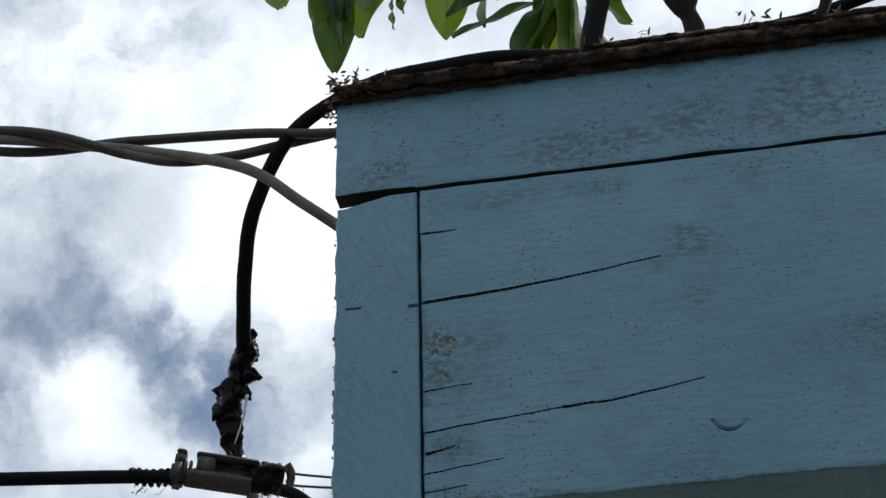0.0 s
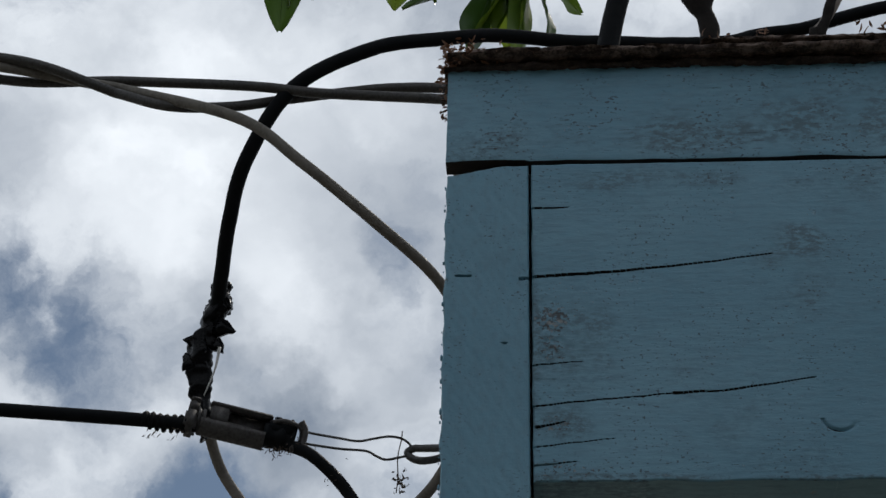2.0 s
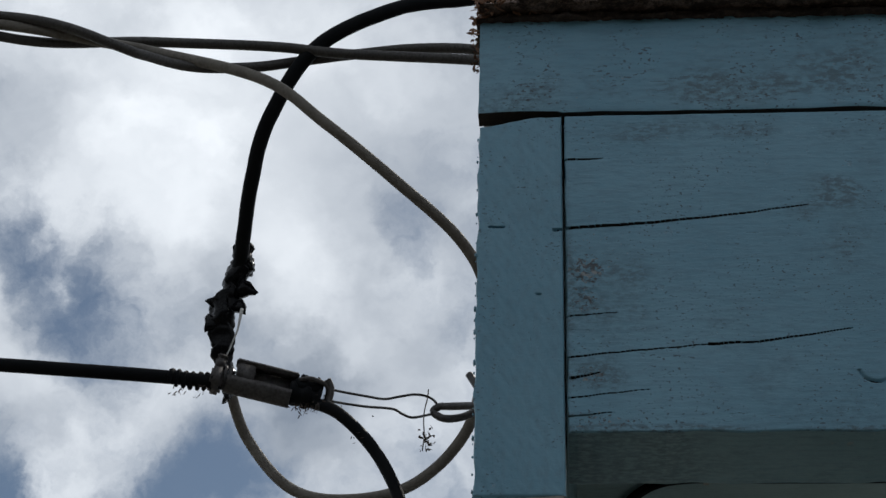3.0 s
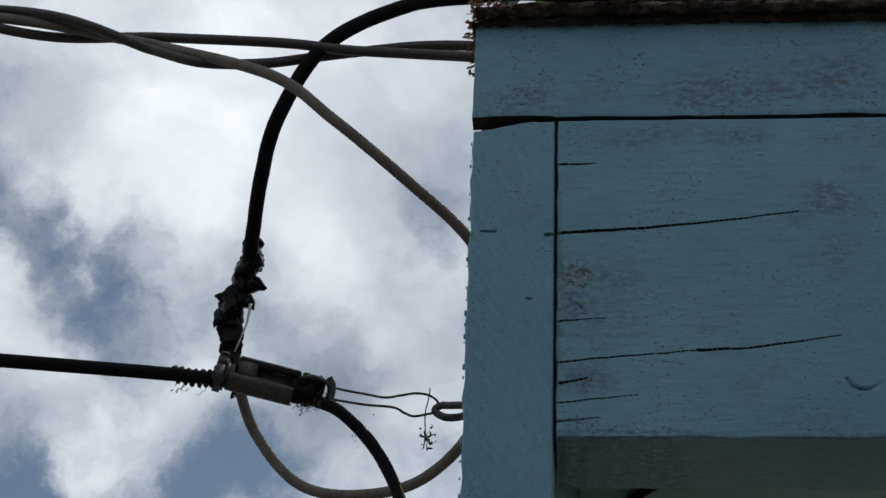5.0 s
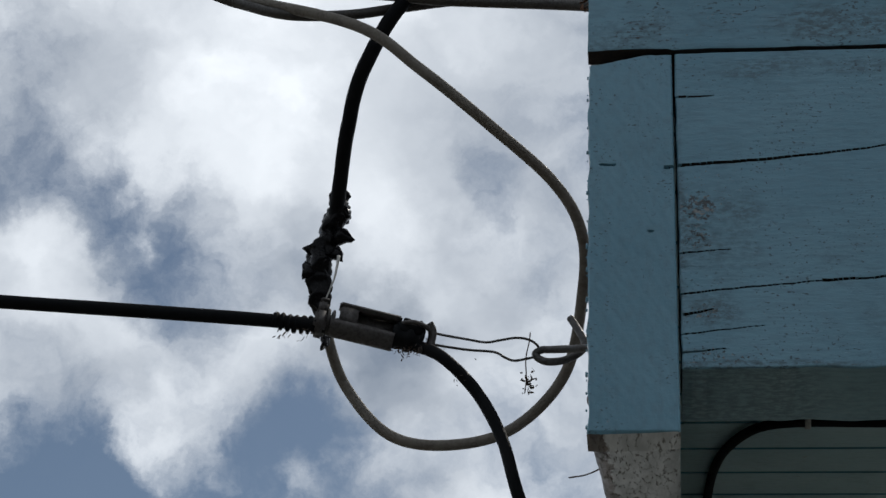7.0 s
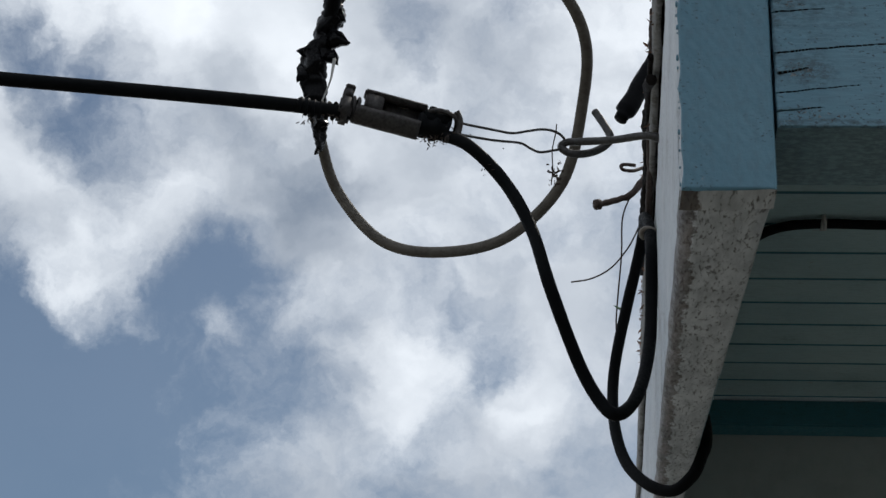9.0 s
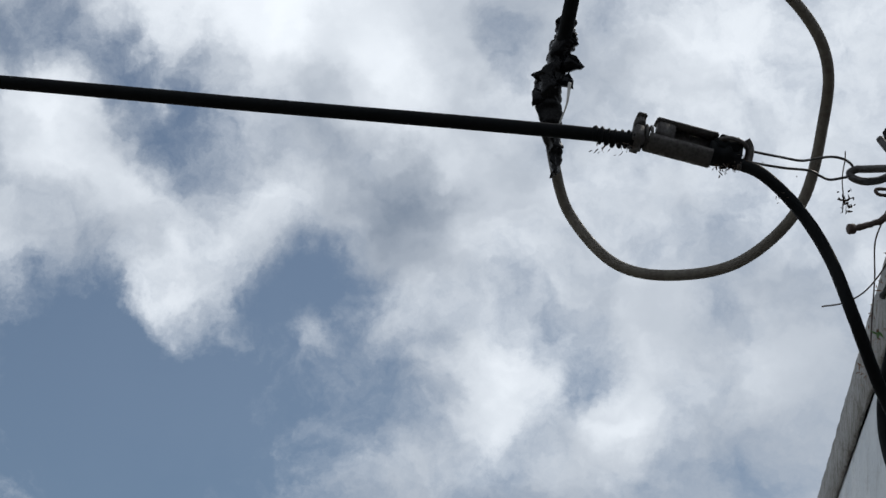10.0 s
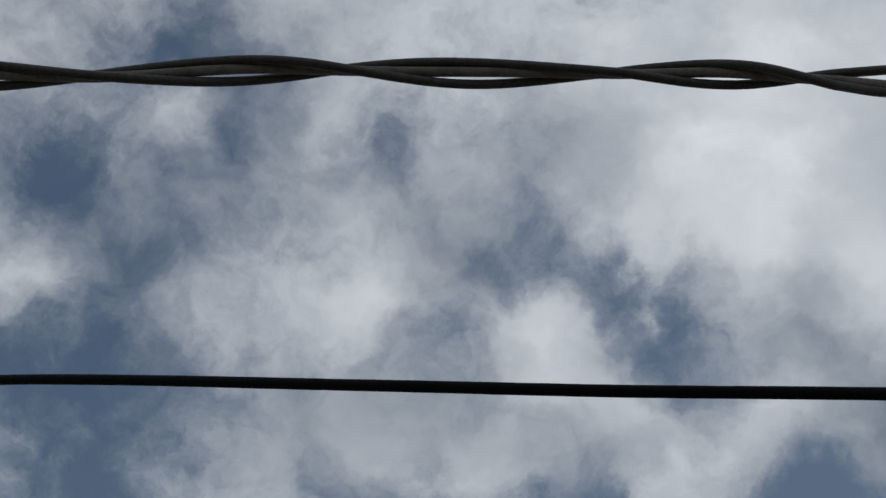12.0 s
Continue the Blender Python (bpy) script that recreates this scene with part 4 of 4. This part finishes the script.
# ---- things on and above the roof ----
def roof_things():
    post = thing("conduit_stub", "black plastic conduit stub standing on the roof", "pipe", (0.051, 0.566, 2.556))
    rod("pipe", [(0.026, 0.566, 2.526), (0.05, 0.566, 2.826), (0.0615, 0.566, 2.918), (0.074, 0.566, 2.991), (0.091, 0.566, 3.059)], 0.0106, RUBBER, post, "", 16, 10, 0.03, 40, (0.051, 0.566, 2.556))
    bm = box(bmesh.new(), (0.015, 0.0052, 0.46), (0.0215, 0.009, 0.466), 0.0012)
    part("chip", bm, CLIP, post, "small pale chipped flake")
    loose = thing("loose_cable_end", "cut black cable end hanging behind the rake board", "cable", (-0.044, 0.616, 2.626))
    rod("sheath", [(0.062, 0.60, 2.906), (0.050, 0.64, 2.86), (0.026, 0.66, 2.78), (0.0047, 0.6600, 2.7180), (-0.0116, 0.6450, 2.6762), (-0.0250, 0.6350, 2.6441), (-0.0396, 0.6300, 2.6130), (-0.0539, 0.6250, 2.5829)], lambda t: 0.0088 if t < 0.97 else 0.006, RUBBER, loose, "", 12, 10, 0.12, 90, (-0.044, 0.616, 2.626))
    over = thing("roof_cable", "black cable sagging above the roof", "cable", (0.206, 0.816, 3.271))
    rod("sheath", [(-0.094, 0.796, 3.446), (0.006, 0.806, 3.346), (0.096, 0.816, 3.295), (0.175, 0.816, 3.277), (0.227, 0.816, 3.272), (0.284, 0.816, 3.275), (0.456, 0.816, 3.296), (0.906, 0.816, 3.326)], 0.0075, RUBBER, over, "", 10, 10, 0.04, 60, (0.206, 0.816, 3.271))


def roof_branch():
    home = Vector((0.176, 0.615, 2.556))
    ob = thing("dead_branch", "dark knotted woody stem growing above the roof", "branch", home)
    rod("stem", [(0.161, 0.615, 2.546), (0.166, 0.615, 2.826), (0.169, 0.615, 2.976), (0.169, 0.615, 3.011), (0.164, 0.615, 3.034), (0.156, 0.615, 3.056), (0.145, 0.615, 3.074), (0.133, 0.615, 3.092), (0.12, 0.615, 3.112), (0.066, 0.615, 3.206)],
        lambda t: 0.0090 + 0.0085 * math.exp(-((t - 0.55) / 0.09) ** 2), BARK, ob, "", 14, 10, 0.35, 45, home)
    rod("knot", [(0.156, 0.61, 3.062), (0.166, 0.605, 3.07), (0.176, 0.605, 3.078), (0.182, 0.605, 3.088)], lambda t: 0.015 + 0.003 * math.sin(math.pi * t), BARK, ob, "", 14, 10, 0.5, 70, home)
    rod("twig", [(0.18, 0.605, 3.076), (0.182, 0.615, 3.116), (0.186, 0.615, 3.226)], 0.010, BARK, ob, "", 10, 8, 0.3, 60, home)
    home = Vector((0.256, 0.735, 2.586))
    ob = thing("bare_stem", "pale bare stem and dark sucker rising behind the roof edge", "branch", home)
    rod("stem", [(0.266, 0.765, 2.576), (0.281, 0.765, 2.976), (0.295, 0.765, 3.113), (0.309, 0.765, 3.142), (0.331, 0.765, 3.186), (0.391, 0.785, 3.306)], 0.0060, PALE_BARK, ob, "", 10, 10, 0.2, 50, home)
    rod("dark_stem", [(0.281, 0.755, 2.576), (0.294, 0.755, 3.076), (0.301, 0.755, 3.116), (0.312, 0.755, 3.145), (0.321, 0.755, 3.173), (0.33, 0.755, 3.204)], lambda t: 0.0065 - 0.002 * t * t, BARK, ob, "", 10, 10, 0.35, 60, home)


def leaf_mesh(length, width, bend, fold, seed):
    """One large pointed leaf along -z from its stalk, with a folded midrib and wavy margin."""
    bm = bmesh.new()
    rows = []
    for i in range(15):
        t = i / 14
        w = width * (math.sin(math.pi * min(1.0, t * 0.97 + 0.015)) ** 0.75) * (1.02 - 0.22 * t)
        row = []
        for k in range(-3, 4):
            s = k / 3
            wave = 0.006 * math.sin(t * 11 + seed + k) * abs(s)
            row.append(bm.verts.new((s * w, fold * abs(s) * w + bend * length * t * t + wave, -length * t)))
        rows.append(row)
    for a, b in zip(rows, rows[1:]):
        for k in range(6):
            bm.faces.new((a[k], a[k + 1], b[k + 1], b[k]))
    tube(bm, [(0, bend * length * t * t - 0.0006, -length * t) for t in (-0.12, 0.0, 0.25, 0.5, 0.75, 0.97)], lambda t: 0.0011 - 0.0008 * t, 5)
    return finish(bm, "leaf", LEAF)


# stalk x, z, tip x, z, half width, turn about the blade
LEAVES = [(-0.867, 4.695, -0.867, 4.521, 0.036, 20), (-0.725, 4.639, -0.658, 4.506, 0.034, -25), (-0.592, 4.605, -0.581, 4.401, 0.026, 50), (-0.544, 4.605, -0.555, 4.353, 0.036, -15),
          (-0.434, 4.605, -0.471, 4.345, 0.043, 10), (-0.419, 4.502, -0.428, 4.406, 0.014, 40), (-0.295, 4.627, -0.314, 4.399, 0.036, -20), (-0.213, 4.616, -0.221, 4.372, 0.040, 15),
          (-0.095, 4.457, -0.295, 4.358, 0.022, 50), (-0.081, 4.525, -0.078, 4.276, 0.034, 5), (-0.107, 4.400, -0.178, 4.217, 0.030, -30)]
LEAVES += [(-0.039, 4.480, -0.052, 4.200, 0.030, 30), (-0.016, 4.434, 0.032, 4.270, 0.028, -10), (0.018, 4.514, 0.086, 4.402, 0.026, 35), (0.064, 4.548, 0.119, 4.406, 0.022, -35),
           (-0.152, 4.605, -0.131, 4.434, 0.036, 25)]


def tree():
    home = Vector((1.6, 3.6, 0))
    ob = thing("broadleaf_tree", "tree with large glossy green leaves hanging over the roof", "tree", home)
    rod("trunk", [(1.6, 4.6, 0.0), (1.58, 4.55, 1.5), (1.50, 4.45, 3.0), (1.35, 4.2, 4.2), (1.15, 3.8, 5.2)], lambda t: 0.16 - 0.07 * t, BARK, ob, "", 16, 8, 0.15, 6, home)
    rod("limb", [(1.42, 4.3, 3.8), (1.35, 3.6, 4.8), (0.85, 2.9, 5.7), (0.09, 2.25, 5.23), (-0.54, 2.10, 4.94), (-1.05, 2.04, 4.98)], lambda t: 0.055 - 0.042 * t, BARK, ob, "", 12, 10, 0.15, 12, home)
    for x, z in ((-0.788, 4.95), (-0.493, 4.94), (-0.254, 4.98), (-0.050, 5.02)):
        low = 4.70 if x < -0.15 else 4.53
        rod("twig", [(x, 2.10, z), (x - 0.02, 2.112, (z + low) / 2), (x + 0.01, 2.112, low)], lambda t: 0.008 - 0.004 * t, BARK, ob, "", 8, 8, 0.2, 40, home)
        for sx, sz, tx, tz, wide, turn in LEAVES:
            if min((-0.788, -0.493, -0.254, -0.050), key=lambda q: abs(q - sx)) == x:
                rod("leaf_stalk", [(x + 0.01, 2.112, low), ((x + sx) / 2, 2.106, max(low, sz) + 0.01), (sx, 2.103, sz)], 0.0022, GREEN, ob, "", 6, 6, 0, 60, home)
    rng = random.Random(3)
    behind = [(sx + rng.uniform(-0.05, 0.05), sz + rng.uniform(0.03, 0.07), tx + rng.uniform(-0.06, 0.06), tz + rng.uniform(0.03, 0.07), wide, turn + 40) for sx, sz, tx, tz, wide, turn in LEAVES]
    for sx, sz, tx, tz, wide, turn in LEAVES + behind:
        a, b = Vector((sx, 2.10 + rng.uniform(-0.03, 0.03), sz)), Vector((tx, 2.10 + rng.uniform(-0.05, 0.03), tz))
        leaf = new("leaf", leaf_mesh((b - a).length, wide * 1.55, rng.uniform(-0.15, 0.15), rng.uniform(0.1, 0.35), rng.uniform(0, 6)))
        leaf.parent = ob
        q = (a - b).to_track_quat("Z", "Y")
        leaf.matrix_basis = Matrix.Translation(a - home) @ q.to_matrix().to_4x4() @ pose(0, 0, 0, 0, 0, turn)


roof_things()
roof_branch()
tree()


# ---- small things on the side of the house ----
def nail_and_vine():
    home = Vector((-0.051, 0.453, 2.428))
    nail = thing("rusty_nail", "bent rusty nail sticking out of the rake board", "nail", home)
    rod("shank", [(-0.0157, 0.8200, 2.6500), (-0.0277, 0.8000, 2.6211), (-0.0398, 0.7900, 2.6001), (-0.0544, 0.7840, 2.5906), (-0.0700, 0.7790, 2.5829)], lambda t: 0.0040 - 0.0012 * t, RUST, nail, "", 8, 8, 0.35, 200, home)
    rod("head", [(-0.0689, 0.7790, 2.5835), (-0.0737, 0.7770, 2.5818)], 0.0050, RUST, nail, "", 10, 2, 0, 60, home)
    screw = thing("pigtail_wire", "short rusty wire bent into a curl", "wire", (-0.03, 0.78, 2.62))
    rod("wire", [(-0.0172, 0.8000, 2.6385), (-0.0262, 0.7800, 2.6246), (-0.0380, 0.7620, 2.6100), (-0.0477, 0.7570, 2.6082), (-0.0498, 0.7570, 2.6125), (-0.0450, 0.7570, 2.6137), (-0.0362, 0.7570, 2.6126)], 0.0017, RUST, screw, "", 7, 8, 0.1, 200, (-0.03, 0.78, 2.62))
    vine = thing("dry_tendril", "thin dry tendrils hanging beside the rake board", "vine", home)
    rod("tendril", [(-0.0398, 0.7900, 2.6001), (-0.0475, 0.8000, 2.5801), (-0.0484, 0.8100, 2.5463), (-0.0515, 0.8200, 2.5099), (-0.0534, 0.8200, 2.4807), (-0.0522, 0.8200, 2.4578)], 0.0008, RUST, vine, "", 5, 8, 0, 60, home)
    rod("tendril", [(-0.0241, 0.7900, 2.5900), (-0.0334, 0.8000, 2.5682), (-0.0431, 0.8100, 2.5523), (-0.0586, 0.8200, 2.5369), (-0.0768, 0.8300, 2.5309), (-0.0952, 0.8400, 2.5320)], 0.0008, RUST, vine, "", 5, 8, 0, 60, home)
    stem = thing("climbing_stem", "dead woody climber along the top of the rake board", "vine", (-0.058, 0.5, 2.42))
    rod("stem", [(-0.0417, 0.3277, 2.4350), (-0.0385, 0.4319, 2.4910), (-0.0364, 0.5046, 2.5208), (-0.0350, 0.5498, 2.5270), (-0.0331, 0.6149, 2.5271), (-0.0314, 0.6716, 2.5256), (-0.0281, 0.7807, 2.5492), (-0.0230, 0.9501, 2.5986)], lambda t: 0.0036 + 0.0010 * math.sin(t * 19), BARK, stem, "", 9, 12, 0.5, 120, (-0.058, 0.5, 2.42))
    rod("stem", [(-0.0412, 0.2923, 2.4664), (-0.0399, 0.3379, 2.4786), (-0.0383, 0.3910, 2.4847), (-0.0357, 0.4766, 2.4986), (-0.0351, 0.4978, 2.4808), (-0.0330, 0.5660, 2.4837), (-0.0309, 0.6380, 2.4910)], 0.0028, RUST, stem, "", 7, 12, 0.5, 120, (-0.058, 0.5, 2.42))
    rod("stem", [(-0.0427, 0.3116, 2.4428), (-0.0403, 0.3902, 2.4697), (-0.0384, 0.4526, 2.4889), (-0.0360, 0.5347, 2.5076), (-0.0345, 0.5841, 2.5097), (-0.0313, 0.6912, 2.5419), (-0.0287, 0.7759, 2.5585), (-0.0261, 0.8640, 2.5864)], 0.0022, BARK, stem, "", 7, 12, 0.5, 140, (-0.058, 0.5, 2.42))
    shoot = thing("green_shoot", "tiny green shoot beside the hanging cable", "plant", (-0.0492, 0.8000, 2.4847))
    bm = bmesh.new()
    rng = random.Random(2)
    for k in range(4):
        sliver(bm, (0, 0, 0.001 * k), (-1 + 0.5 * k, -0.2, 0.3 - 0.3 * k), 0.008, 0.0016, 0.2, rng)
    part("leaflets", bm, GREEN, shoot)


def sprigs():
    """Dry flower sprigs caught on the bail, the clamp and the cable."""
    rng = random.Random(8)
    sprig = thing("dry_sprig", "dry brown flower sprig hanging from the wire bail", "dried flower", (-0.108, 0.469, 2.47))
    base = (-0.108, 0.469, 2.47)
    rod("stalk", [(-0.1075, 0.467, 2.4825), (-0.108, 0.467, 2.475), (-0.1105, 0.468, 2.46), (-0.11, 0.471, 2.445), (-0.111, 0.472, 2.432)], 0.0005, RUST, sprig, "", 5, 6, 0, 60, base)
    bm = bmesh.new()
    for _ in range(34):
        sliver(bm, Vector((-0.1085 + rng.gauss(0, 0.0028), 0.471, 2.441 + rng.uniform(-0.011, 0.009))) - Vector(base), (rng.uniform(-1, 1), rng.uniform(-1, 1), rng.uniform(-1, 1)), rng.uniform(0.002, 0.0045), 0.0009, rng.uniform(-1, 1), rng)
    part("blossoms", bm, HUSK, sprig)
    for name, centre, many, spread in (("clamp_litter", (-0.190, 0.443, 2.4565), 90, (0.011, 0.003, 0.0034)), ("cable_litter", (-0.284, 0.419, 2.4590), 22, (0.008, 0.004, 0.003)), ("tail_litter", (-0.1560, 0.4430, 2.4300), 10, (0.003, 0.003, 0.005)), ("grip_litter", (-0.196, 0.445, 2.463), 24, (0.006, 0.003, 0.004))):
        bm = bmesh.new()
        for _ in range(many):
            at = [rng.gauss(0, s) for s in spread]
            sliver(bm, at, (rng.uniform(-1, 1), rng.uniform(-1, 1), rng.uniform(-1.4, 0.4)), rng.uniform(0.002, 0.005), 0.0005, rng.uniform(-1, 1), rng)
        ob = part(name, bm, HUSK)
        ob.location = centre
        tagged(ob, "tiny dry brown bits caught on the cable fitting", "leaf litter", kind="stuff")


def paint_blobs():
    """Hard drips of old paint along the outer corner of the sawn end."""
    rng = random.Random(11)
    bm = bmesh.new()
    z = 2.17
    while z < 2.38:
        r = rng.uniform(0.0004, 0.0011)
        made = bmesh.ops.create_icosphere(bm, subdivisions=1, radius=r, matrix=Matrix.Translation((-0.0450 - r * 0.1, rng.uniform(0.0, 0.004), z)) @ Matrix.Diagonal((0.7, 1, rng.uniform(0.8, 2.2), 1)))
        z += rng.uniform(0.003, 0.016)
    tagged(part("paint_drips", bm, TEAL_END), "small hardened paint drips on the board's outer corner", "paint drips", kind="stuff")


nail_and_vine()
sprigs()
paint_blobs()
